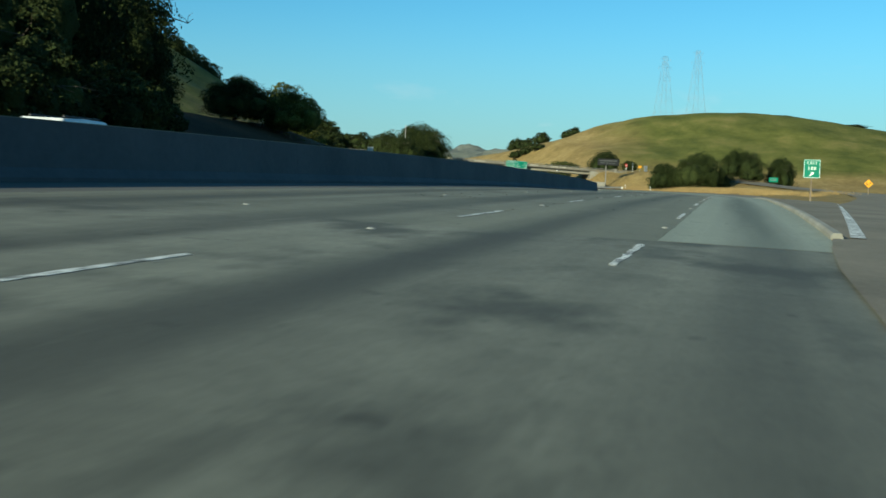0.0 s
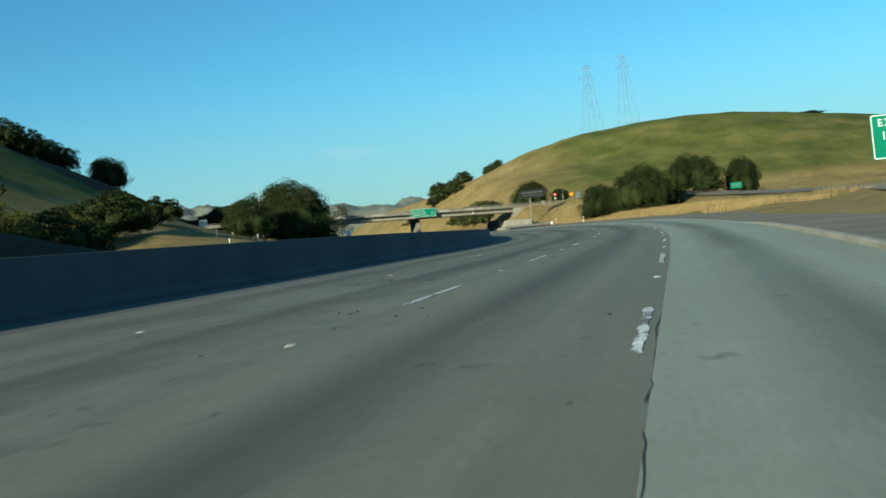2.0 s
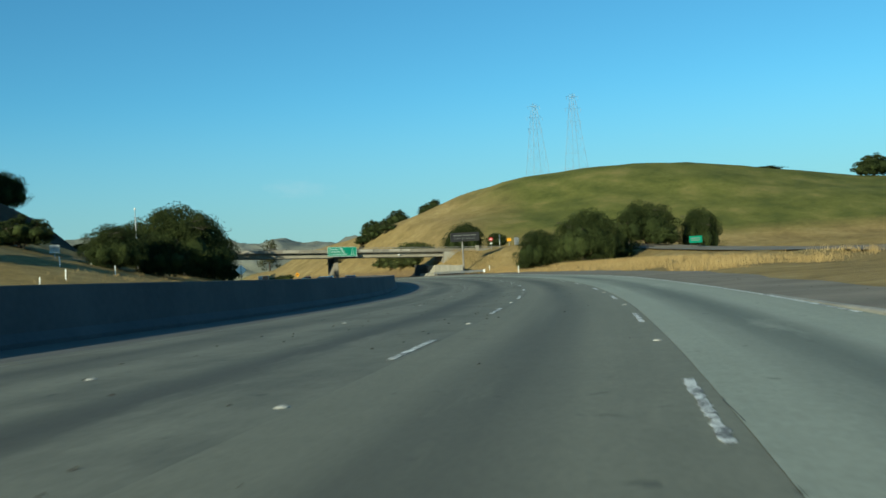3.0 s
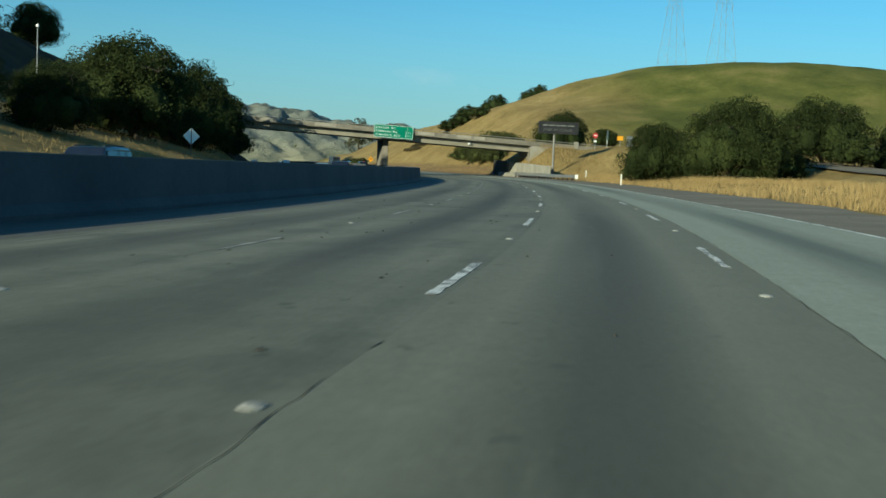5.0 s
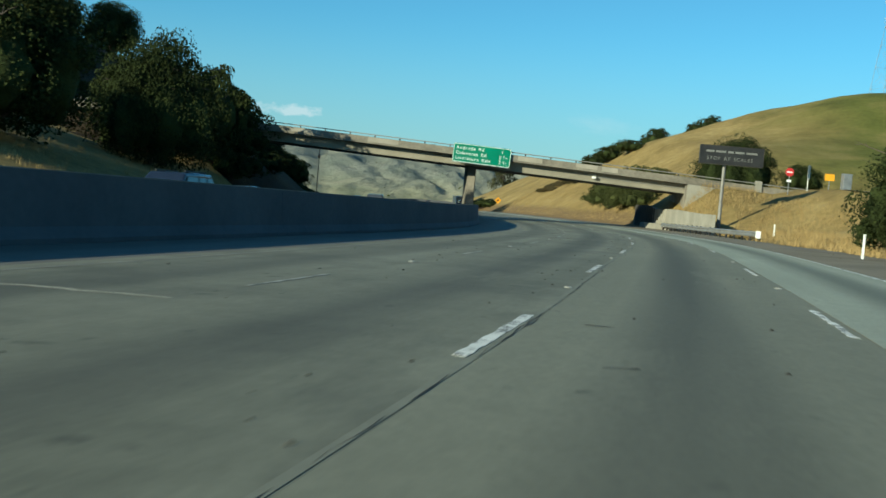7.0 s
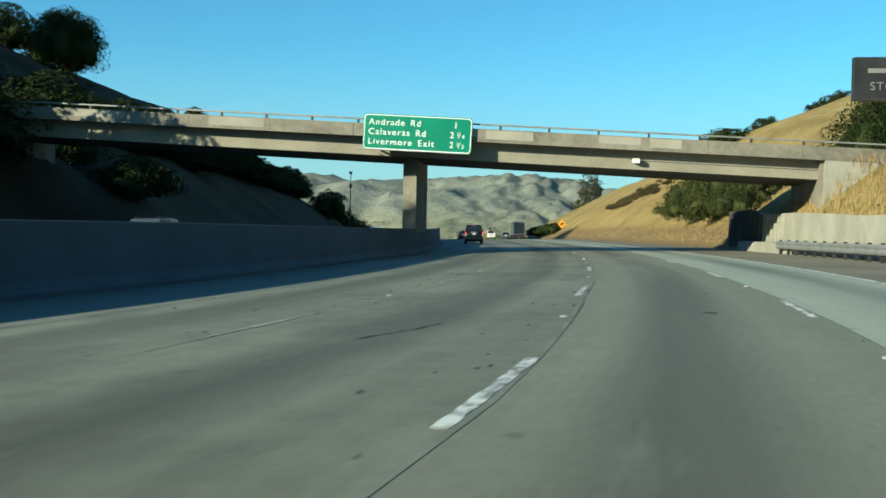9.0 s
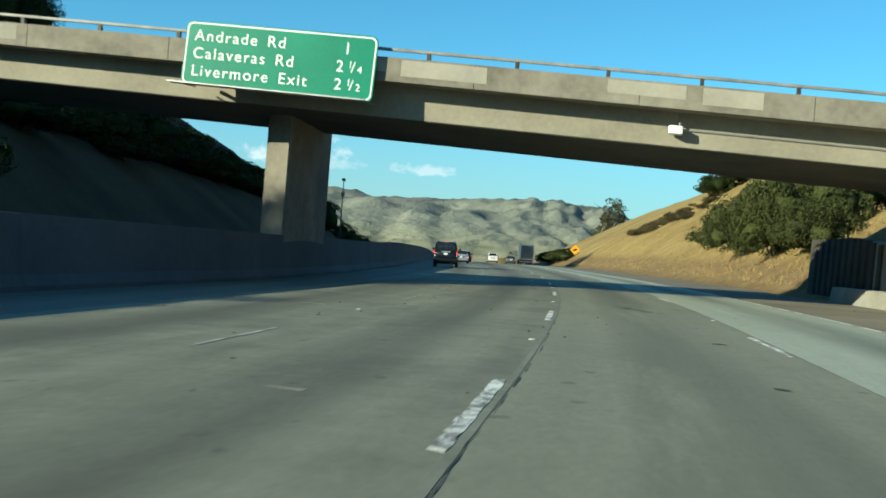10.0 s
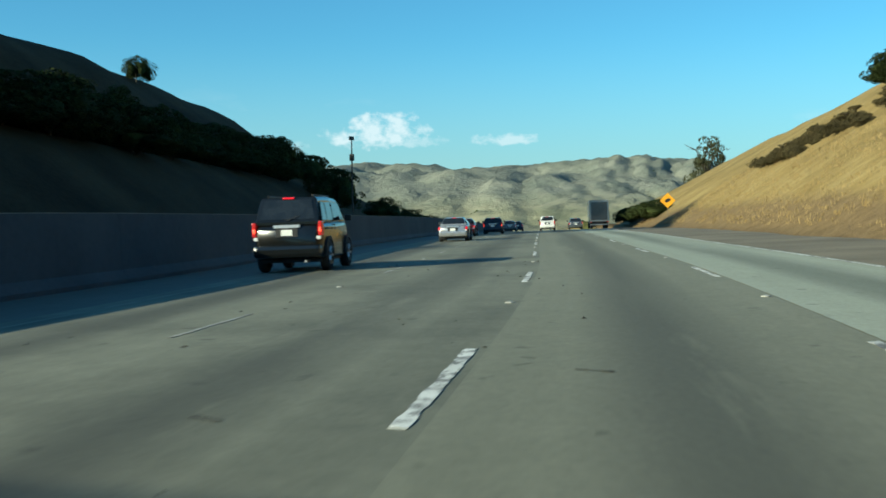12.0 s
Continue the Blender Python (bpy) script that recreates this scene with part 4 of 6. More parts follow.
# painted gore wedge along the ramp's near edge
ribbon("gore_marking", -124.0, -72.0, lambda y: 3.66 + (y + 124) * 0.0905, lambda y: 3.96 + (y + 124) * 0.087, M_PAINT, 0.05, 4.0, 1, "worn white painted gore wedge", "road marking")

# ---- overpass ----
B_M = Matrix.Translation(BRIDGE_AT) @ Matrix.Rotation(BRIDGE_TURN, 4, "Z")
overpass = thing("overpass", B_M, "weathered concrete overpass on one wall pier with steel rails", "bridge", kind="structure")
B_X0, B_X1 = -32.5, 19.6
DECK_TOP = 6.75


def sloped(bm, x_ref=0.0):
    for v in bm.verts:
        v.co.z += BRIDGE_FALL * v.co.x
    return bm


def b_box(x0, x1, y0, y1, z0, z1, bevel=0.0, n=1):
    bm = bmesh.new()
    box(bm, x0, x1, y0, y1, z0, z1, bevel)
    return sloped(bm)


part("deck", b_box(-75, 55, 0.05, 11.2, 6.45, DECK_TOP, 0.03), M_CONC, overpass)
# box girder with leaning webs
bm = bmesh.new()
prof = [(1.0, 6.46), (1.08, 5.38), (9.3, 5.38), (9.6, 6.46)]
rows_ = []
for x in stations(B_X0, B_X1, 4):
    rows_.append([bm.verts.new((x, y, z)) for y, z in prof])
for a, b in zip(rows_, rows_[1:]):
    for i in range(4):
        j = (i + 1) % 4
        bm.faces.new((a[i], b[i], b[j], a[j]))
bm.faces.new(rows_[0])
bm.faces.new(rows_[-1][::-1])
bmesh.ops.recalc_face_normals(bm, faces=bm.faces)
girder = part("girder", sloped(bm), M_CONC, overpass, "stained box girder")
for k, yy in (("front", 0.0), ("back", 10.92)):
    for a, b in zip(stations(-75, 55, 5.2), stations(-75, 55, 5.2)[1:]):
        part("parapet", b_box(a + 0.008, b - 0.008, yy, yy + 0.3, 6.42, 7.2, 0.015), M_STAIN_SHADE, overpass)
    rail = part("rail", b_box(-75, 55, yy + 0.1, yy + 0.2, 7.42, 7.52, 0.02), M_RAILSTEEL, overpass, "dull galvanised rail")
    for x in stations(-73, 53, 2.85):
        part("rail_post", b_box(x - 0.06, x + 0.06, yy + 0.08, yy + 0.22, 7.14, 7.43), M_DARKSTEEL, overpass)
# repaired panels on the parapet's outer face
for n, (a, b) in enumerate(((-25.5, -22.0), (-16.5, -13.0), (-3.2, 0.1), (0.6, 3.4), (7.2, 9.6), (10.1, 11.9))):
    part("repair_panel", b_box(a, b, -0.008, 0.002, 6.72 - 0.1 * (n % 2), 7.14, 0.0), M_CONC_PATCH, overpass, "paler patched concrete")
# abutments, their colour darkened for the shade they stand in
for x0, x1 in ((B_X0 - 4.0, B_X0), (B_X1, B_X1 + 4.0)):
    bm = b_box(x0, x1, 0.4, 10.8, -3.0, 6.44)
    part("abutment", bm, M_STAIN_SHADE, overpass)
part("wing_wall", b_box(B_X1 + 0.2, B_X1 + 7.5, -0.12, 0.42, 3.5, 6.41, 0.02), M_WALLC, overpass)
# left wing wall gets the shade-darkened colour too
part("wing_wall", b_box(B_X0 - 6.5, B_X0 - 0.2, -0.12, 0.42, 4.5, 6.41, 0.02), M_STAIN_SHADE, overpass)
part("end_post", b_box(27.2, 27.9, -0.2, 0.5, 6.2, 7.75, 0.03), M_WALLC, overpass)
# wall pier, set along the road, its colour darkened for its shaded side
bm = bmesh.new()
vs = []
for z in (-0.4, 6.0):
    for y, o in ((194.0, -14.5), (194.0, -13.55), (201.2, -13.55), (201.2, -14.5)):
        p = at(y, o)
        vs.append(bm.verts.new((p.x, p.y, z)))
for f in ((0, 1, 5, 4), (1, 2, 6, 5), (2, 3, 7, 6), (3, 0, 4, 7), (3, 2, 1, 0), (4, 5, 6, 7)):
    bm.faces.new([vs[i] for i in f])
bmesh.ops.bevel(bm, geom=[e for e in bm.edges if abs(e.verts[0].co.z - e.verts[1].co.z) > 3], offset=0.08, segments=3, affect="EDGES")
bmesh.ops.recalc_face_normals(bm, faces=bm.faces)
bm.transform(B_M.inverted())
pier = part("pier", bm, M_STAIN_SHADE, overpass, "stained wall pier, darkened for its shaded side")
# thin dark plate added to paint the shade below the girder
part("soffit", b_box(B_X0, B_X1, 1.12, 9.26, 5.35, 5.376), M_DECK_SHADE, overpass, "dark underside with the deck's shade painted in")
# luminaire and conduit under the deck edge
bm = bmesh.new()
box(bm, 9.15, 9.6, 0.55, 0.9, 5.72, 5.99, 0.06)
part("luminaire", sloped(bm), M_WHITE, overpass, "white soffit light")
bm = bmesh.new()
rod(bm, (9.5, 0.75, 5.98), (9.5, 0.95, 6.4), 0.04)
part("luminaire_arm", sloped(bm), M_STEEL, overpass)
part("conduit", sloped(new_rod((9.6, 1.0, 5.92), (19.5, 1.0, 5.92), 0.03)), M_STEEL, overpass, "thin conduit")

# barrier thickened round the pier
def flared(y):
    """The barrier's outline, widened where it runs past the pier."""
    k = 0.45 * ramp01(y, 176, 192) * ramp01(y, 219, 204)
    return [(o + (k if n < 4 else -k), z) for n, (o, z) in enumerate(profile(y))]


for y, y2 in ((176.0, 190.0), (190.0, 205.0), (205.0, 219.0)):
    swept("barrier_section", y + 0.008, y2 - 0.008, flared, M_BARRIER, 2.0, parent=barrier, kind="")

# ---- retaining wall below the right-hand abutment ----
wall = thing("retaining_wall", Matrix(), "pale panelled concrete retaining wall beside the abutment", "wall", kind="structure")


def wall_top(y):
    """The wall steps up where it carries the slope under the deck."""
    return 2.0 + 0.4 * ramp01(y, 180, 198) + 0.4 * ramp01(y, 203, 209)


for a, b in zip(stations(178.2, 215.4, 2.4), stations(178.2, 215.4, 2.4)[1:]):
    # from y 204 on, panels and ribs use the concrete with painted deck shade
    swept("wall_panel", a + 0.01, b - 0.01, lambda y: [(8.9, -0.1), (8.95, wall_top(y)), (9.25, wall_top(y)), (9.25, -0.1)], M_WALLC if a < 204 else M_DECK_SHADE, 1.2, parent=wall, kind="")
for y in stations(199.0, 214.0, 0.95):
    swept("wall_rib", y, y + 0.3, [(8.78, 0.2), (8.84, wall_top(y) - 0.03), (8.97, wall_top(y) - 0.03), (8.97, 0.2)], M_WALLC if y < 204 else M_DECK_SHADE, 0.3, parent=wall, kind="")
swept("wall_foot", 194.0, 208.5, lambda y: [(8.1, -0.1), (8.2, 0.62 - 0.3 * ramp01(y, 199, 194)), (8.4, 0.66 - 0.3 * ramp01(y, 199, 194)), (8.92, 0.4), (8.92, -0.1)], M_WALLC, 1.5, parent=wall, kind="")

# ---- trees and brush ----
def crown_mesh(name, lumps, count, size, seed, material, core=0.52):
    """Uneven rounded clumps of foliage, their surface broken up by many small leaf sprays; lumps are (x, y, z, rx, ry, rz)."""
    rnd = np.random.RandomState(seed)
    tufts = max(count // 60, 60)
    vol = np.array([l[3] * l[4] + l[4] * l[5] for l in lumps])
    L = np.array(lumps)[rnd.choice(len(lumps), tufts, p=vol / vol.sum())]
    e = rnd.normal(size=(tufts, 3))
    e /= np.linalg.norm(e, axis=1)[:, None]
    e[:, 2] = np.where(e[:, 2] < -0.88, -e[:, 2], e[:, 2])
    tc = L[:, :3] + e * L[:, 3:] * (0.9 - np.abs(rnd.normal(0, 0.12, tufts)))[:, None]
    tr = (L[:, 3:].mean(axis=1) * rnd.uniform(0.24, 0.5, tufts))[:, None] * np.array([1.0, 1.0, 0.8])
    pick = rnd.choice(tufts, count)
    d = rnd.normal(size=(count, 3)) + 0.6 * e[pick] + np.array([0, 0, 0.25])
    d /= np.linalg.norm(d, axis=1)[:, None]
    rad = 1.0 - np.abs(rnd.normal(0, 0.14, count))
    c = tc[pick] + d * tr[pick] * rad[:, None]
    n = d + rnd.normal(0, 0.3, (count, 3))
    n /= np.linalg.norm(n, axis=1)[:, None]
    t = np.cross(n, rnd.normal(size=(count, 3)))
    t /= np.linalg.norm(t, axis=1)[:, None] + 1e-9
    b = np.cross(n, t)
    s = size * rnd.uniform(0.5, 1.3, count)[:, None]
    j = rnd.uniform(0.6, 1.2, (6, count))[:, :, None]
    ring = []
    for k in range(4):
        a = 2 * math.pi * k / 4
        ring.append(c + (t * math.cos(a) + b * math.sin(a) * 0.7) * s * j[k] + n * s * 0.3 * math.cos(2 * a))
    V = np.stack(ring, 1).reshape(-1, 3).tolist()
    F = [tuple(range(4 * i, 4 * i + 4)) for i in range(count)]
    if core:
        rows_, cols_ = 9, 13
        balls = [(l[:3], np.array(l[3:]) * core, 0.3) for l in lumps]
        for mid, rr, wild in balls:
            base = len(V)
            for a in range(rows_ + 1):
                for q in range(cols_):
                    th, ph = math.pi * a / rows_, 2 * math.pi * (q + 0.5 * (a % 2)) / cols_
                    u = np.array((math.sin(th) * math.cos(ph), math.sin(th) * math.sin(ph), math.cos(th)))
                    at_ = np.array(mid) + u * rr
                    V.append((mid + u * rr * (1.0 + wild * noise.noise(at_ * 0.6 + seed) + 0.3 * noise.noise(at_ * 1.9 + seed))).tolist())
            for a in range(rows_):
                for q in range(cols_):
                    q1 = (q + 1) % cols_
                    F.append((base + a * cols_ + q, base + (a + 1) * cols_ + q, base + (a + 1) * cols_ + q1, base + a * cols_ + q1))
    me = bpy.data.meshes.new(name)
    me.from_pydata(V, [], F)
    me.polygons.foreach_set("use_smooth", [i >= count for i in range(len(F))])
    me.materials.append(material)
    return me


def limb(bm, a, b, r0, r1, rnd, depth):
    a, b = Vector(a), Vector(b)
    mid = (a + b) / 2 + Vector((rnd.uniform(-1, 1), rnd.uniform(-1, 1), rnd.uniform(0, 0.6))) * (b - a).length * 0.12
    rod(bm, a, mid, r0, (r0 + r1) / 2, 7)
    rod(bm, mid, b, (r0 + r1) / 2, r1, 7)
    if depth:
        for _ in range(3):
            e = b + Vector((rnd.uniform(-1, 1), rnd.uniform(-1, 1), rnd.uniform(-0.2, 0.5))) * (b - a).length * 0.42
            limb(bm, b, e, r1, r1 * 0.4, rnd, depth - 1)


def make_tree(name, seed, height, width, lumps, leaf, count, material, label, trunk=0.3, category="tree", core=0.52):
    """A tree at the origin: trunk with limbs, and a crown of leaf sprays."""
    rnd = random.Random(seed)
    ob = thing(name, Matrix(), label, category)
    bm = bmesh.new()
    fork = height * trunk
    r = 0.028 * height
    rod(bm, (0, 0, -0.8), (0.05 * width * rnd.uniform(-1, 1), 0, fork), r * 1.25, r * 0.85, 9)
    for k in range(5):
        a = 2 * math.pi * k / 5 + rnd.uniform(-0.4, 0.4)
        limb(bm, (0, 0, fork * rnd.uniform(0.75, 1.0)), (math.cos(a) * width * 0.26, math.sin(a) * width * 0.26, height * rnd.uniform(0.5, 0.72)), r * 0.6, r * 0.22, rnd, 2)
    part("trunk", bm, M_BARK, ob)
    ls = []
    for k in range(lumps):
        a = 2.4 * k + rnd.uniform(-0.5, 0.5)
        q = math.sqrt((k + 0.3) / lumps)
        rr = width * (0.19 + 0.07 * rnd.random())
        top = height * (0.97 - 0.3 * q ** 2.4 + rnd.uniform(-0.06, 0.03))
        low = height * (trunk * (0.6 - 0.6 * q) + rnd.uniform(-0.02, 0.05))
        ls.append((math.cos(a) * width * 0.36 * q, math.sin(a) * width * 0.36 * q, (top + low) / 2, rr, rr, (top - low) / 2))
    crown = new("crown", crown_mesh("crown", ls, count, leaf, seed, material, core))
    crown.parent = ob
    return ob


def make_shrub(name, seed, height, width, lumps, leaf, count, material, label, core=0.5):
    rnd = random.Random(seed)
    ob = thing(name, Matrix(), label, "shrub")
    bm = bmesh.new()
    for k in range(6):
        a = k + rnd.random()
        limb(bm, (0, 0, -0.3), (math.cos(a) * width * 0.25, math.sin(a) * width * 0.25, height * 0.6), 0.05, 0.02, rnd, 1)
    part("stem", bm, M_BARK, ob)
    ls = []
    for k in range(lumps):
        a = 2.4 * k + rnd.uniform(-0.5, 0.5)
        q = math.sqrt((k + 0.3) / lumps)
        rr = width * (0.2 + 0.08 * rnd.random())
        ls.append((math.cos(a) * width * 0.36 * q, math.sin(a) * width * 0.36 * q, height * (0.55 - 0.22 * q * q), rr, rr, height * (0.45 - 0.15 * q)))
    crown = new("foliage", crown_mesh("foliage", ls, count, leaf, seed, material, core))
    crown.parent = ob
    return ob


OAK_L = "dark evergreen oak with a dense rounded crown"
OAKS = [
    make_tree("oak_tree", 1, 10.0, 12.0, 24, 0.122, 38000, M_OAK, OAK_L, 0.12),
    make_tree("oak_tree", 2, 10.0, 10.0, 20, 0.115, 36000, M_OAK, OAK_L, 0.1),
    make_tree("oak_tree", 3, 10.0, 13.0, 26, 0.125, 38000, M_OAK, OAK_L, 0.13),
]
FAR_OAKS = [
    make_tree("oak_tree", 11, 10.0, 12.0, 15, 0.24, 8000, M_OAK, OAK_L, 0.12),
    make_tree("oak_tree", 12, 10.0, 10.0, 12, 0.22, 7500, M_OAK, OAK_L, 0.1),
    make_tree("oak_tree", 13, 10.0, 13.0, 17, 0.24, 8500, M_OAK, OAK_L, 0.13),
]
OPEN = [make_tree("oak_tree", 4, 10.0, 11.0, 9, 0.2, 8000, M_OAK, "spreading oak on the hill crest, open below", 0.4, core=0.45)]
OLIVES = [make_shrub("bush", 5, 6.0, 9.0, 12, 0.13, 9500, M_OLIVE, "yellow-green leafy bush beside the carriageway")]
LOW = [make_shrub("bush", 6, 5.0, 8.0, 12, 0.135, 9500, M_OAK, "dark green thicket with branches to the ground"),
       make_shrub("bush", 7, 5.0, 6.0, 10, 0.13, 8500, M_OAK, "dark green thicket with branches to the ground")]
SCRUB = [make_shrub("bush", 14, 5.0, 8.0, 12, 0.125, 11000, M_SCRUB, "olive-brown thicket on the dry slope")]
BRUSH = [make_shrub("bush", 8, 2.0, 3.6, 12, 0.085, 5000, M_BRUSH, "low brown coastal brush on the dry slope", core=0.0)]
GUMS = [make_tree("gum_tree", 9, 12.0, 9.0, 9, 0.26, 2600, M_GUM, "tall thin gum tree with see-through crown on the slope", 0.4, core=0.0)]
SIZES = {}
for _set, _h, _ws in ((OAKS, 10.0, (12.0, 10.0, 13.0)), (FAR_OAKS, 10.0, (12.0, 10.0, 13.0)), (OPEN, 10.0, (11.0,)), (OLIVES, 6.0, (9.0,)), (LOW, 5.0, (8.0, 6.0)), (SCRUB, 5.0, (8.0,)), (BRUSH, 2.0, (3.6,)), (GUMS, 12.0, (9.0,))):
    for _o, _w in zip(_set, _ws):
        SIZES[_o.name] = (_h, _w)
USED = set()


def plant(kind, n, x, y, height, width=None, turn=0.0, z=None, sink=0.15, group=""):
    """Stands a copy of a tree on the ground, scaled to a height and a width."""
    src = kind[n % len(kind)]
    base, wid = SIZES[src.name]
    width = width or wid * height / base
    zz = (terrain(x, y) if z is None else z) - (0.07 * height if kind in (OAKS, FAR_OAKS) else sink)
    m = Matrix.Translation((x, y, zz)) @ Matrix.Rotation(turn, 4, "Z") @ Matrix.Diagonal((width / wid, width / wid, height / base, 1))
    if id(src) not in USED:
        USED.add(id(src))
        ob = src
        ob.matrix_world = m
    else:
        ob = copy_thing(src, Matrix())
        ob.matrix_basis = m
    return tagged(ob, group=group)


# left of the freeway: oaks over the opposite carriageway
for n, (x, y, h, w) in enumerate(((-61.8, -10.4, 15.6, 9.5), (-59, -31, 25, 15), (-71, -30, 29, 17), (-88, -8, 30, 18), (-100, -48, 34, 19), (-58, -52, 26, 17), (-58, -74, 24, 15), (-49.4, -11.1, 13.0, 9.0))):
    plant(OAKS, n, x, y, h - terrain(x, y), w, n * 1.3, group="oaks on the shaded bank")
for n, (x, y, h, w) in enumerate(((-49, 38, 7.0, 14), (-52, 70, 7.5, 14), (-55, 88, 7.5, 12), (-63, 141, 6.0, 12))):
    plant(LOW, n, x, y, h, w, n * 2.1, group="thickets on the bank")
for n, (x, y, h, w) in enumerate(((-43, -9, 6.0, 9), (-47, 6, 6.5, 10), (-48, 19, 6.5, 10), (-54, 60, 6, 9))):
    plant(OLIVES, n, x, y, h, w, n * 1.7, group="bushes beside the carriageway")
for n, (y, o, h, w) in enumerate(((-90, -38, 7, 10), (-81, -38.5, 6.5, 9), (-73, -39, 6, 9), (-67, -40.5, 5, 8), (-86, -46, 9, 11), (-75, -46, 8.5, 11))):
    p = at(y, o)
    plant(LOW, n, p.x, p.y, h, w, n * 1.3, group="thickets under the shaded oaks")
for n, (x, y, h, w) in enumerate(((-35.3, 138, 14.3, 15.5), (-35.4, 164, 13.8, 12.5), (-45, 147, 9.5, 10), (-32.2, 107, 6.8, 8), (-37, 98, 6.8, 9), (-39.5, 124, 7.0, 9))):
    plant(OAKS, n + 1, x, y, h, w, n * 0.9, group="oaks beside the overpass")
for n, (x, y, h) in enumerate(((-142, 190, 12), (-140, 199, 9.5), (-135, 252, 11), (-134, 264, 11), (-133.5, 278, 11), (-132, 290, 11.5), (-144, 318, 12), (-133.5, 375.0, 5.0))):
    plant(OPEN, n, x, y, h, h * 1.3, n * 1.1, group="oaks along the ridge")
# dark trees on the shaded slope beyond the overpass
rnd = random.Random(77)
for n, y in enumerate(stations(216, 384, 8)):
    p = at(y, -51 - 2.0 * math.sin(y * 0.06) - rnd.uniform(0, 4))
    plant(FAR_OAKS, n, p.x, p.y, rnd.uniform(4.9, 8.4), rnd.uniform(8, 13), rnd.uniform(0, 6), group="oaks on the shaded slope")
    p = at(y + 4, -57 - rnd.uniform(0, 4))
    if n % 3:
        plant(FAR_OAKS, n + 1, p.x, p.y, rnd.uniform(3.8, 6.0), rnd.uniform(9, 12), rnd.uniform(0, 6), group="oaks on the shaded slope")
for n, y in enumerate(stations(220, 380, 13)):
    p = at(y, -46.5 - rnd.uniform(0, 3))
    plant(LOW, n, p.x, p.y, rnd.uniform(2.6, 4.2), rnd.uniform(8, 12), rnd.uniform(0, 6), group="thickets on the shaded slope")
for n, (y, o, h, w) in enumerate(((392, -41, 9, 11), (470, -44, 7, 12), (505, -42, 6, 12), (530, -39, 6, 13), (560, -38, 5, 14), (400, -56, 9, 13), (440, -58, 8, 13))):
    p = at(y, o)
    plant(FAR_OAKS, n, p.x, p.y, h, w, n, group="trees by the far carriageway")
for n, (x, y, h, w) in enumerate(((-35.5, 177, 9.5, 9), (-36, 184, 5.5, 9), (-42, 182, 6.5, 9), (-49, 184, 6.5, 9), (-46, 206, 4.5, 8), (-52, 209, 5, 9), (-39, 184, 6, 9), (-38, 175, 6.5, 9), (-46, 180, 7, 9), (-33.5, 178, 5, 7), (-41, 210, 4, 8))):
    plant(LOW, n, x, y, h, w, n, group="thickets by the abutment")

# right of the freeway
for n, (x, y, h, w) in enumerate(((26.8, 132, 7.6, 8.0), (34.0, 127.5, 10.0, 11.5), (49.0, 148, 9.0, 11.5), (61, 153, 10.8, 8.2))):
    plant(OAKS, n + 1, x, y, h, w, n * 1.9, group="oaks in the dry grass")
for n, (x, y, h, w) in enumerate(((40, 132, 4.6, 8), (51, 140, 4.0, 7), (30, 131, 4.0, 6), (25.0, 134, 3.6, 4.6))):
    plant(LOW, n, x, y, h, w, n, group="thickets under the oaks")
for n, (x, y, h, w) in enumerate(((19.8, 209, 8.0, 9.5), (27.6, 208, 4.0, 5))):
    plant(OAKS, n, x, y, h, w, n, group="oaks behind the sign board")
for n, (x, y, top, w) in enumerate(((-3.2, 390, 24.4, 9), (2.0, 383, 24.0, 8), (6.6, 354, 25.6, 9), (16.4, 326, 25.4, 6), (19.0, 324, 26.6, 6))):
    plant(FAR_OAKS, n, x, y, max(top - terrain(x, y), 3.5), w, n * 2, group="oaks along the hill spur")
for n, (y, o, h, w) in enumerate(((226, 11.8, 3.4, 6), (231, 13.5, 5.4, 7), (235, 11.8, 4.4, 6), (239, 14.0, 5.6, 7.5), (243, 12.0, 3.8, 6), (247, 13.5, 5.0, 7), (253, 14.5, 4.0, 6.5), (234, 17, 3.4, 7), (243, 18, 3.6, 8), (250, 18, 2.6, 7), (258, 13.2, 2.4, 4.5))):
    p = at(y, o)
    plant(SCRUB, n, p.x, p.y, h, w, n * 1.2, group="thickets on the cutting")
for n, (x, y, top, w) in enumerate(((-5.6, 313, 15.4, 6.0), (-2.0, 308, 17.0, 7.0), (2.6, 301, 18.0, 7.5))):
    plant(FAR_OAKS, n, x, y, max(top - terrain(x, y), 2.5), w, n, group="oaks on top of the cutting")
plant(OAKS, 1, -120, 306, 43.8 - terrain(-120, 306), 14.5, 0.7)
plant(FAR_OAKS, 0, 164, 299, 8.5, 13, 0.4)
plant(LOW, 1, 128, 300, 1.5, 13, 0.4, sink=0.5)
rnd = random.Random(31)
for n in range(31):
    # two loose clumps and a few single bushes
    t = rnd.uniform(0.5, 0.95) if n < 16 else rnd.uniform(0.1, 0.4) if n < 26 else rnd.uniform(-0.1, 1.15)
    plant(BRUSH, n, -5.0 - 13.5 * t + rnd.gauss(0, 1.2), 306 + 13 * t + rnd.gauss(0, 3.8), rnd.uniform(0.5, 1.15), rnd.uniform(1.7, 3.4), n * 0.8, sink=0.2, group="brush on the cutting")
for n, (y, o) in enumerate(((350, 10.5), (356, 10), (362, 10.5), (369, 10), (375, 9.8))):
    p = at(y, o)
    plant(LOW, n, p.x, p.y, 2.3, 6.0, n, group="dark bushes beyond the warning sign")
for n, (x, y, h) in enumerate(((-58.5, 522, 14.0),)):
    plant(GUMS, n, x, y, h + 4.0, 12.0)

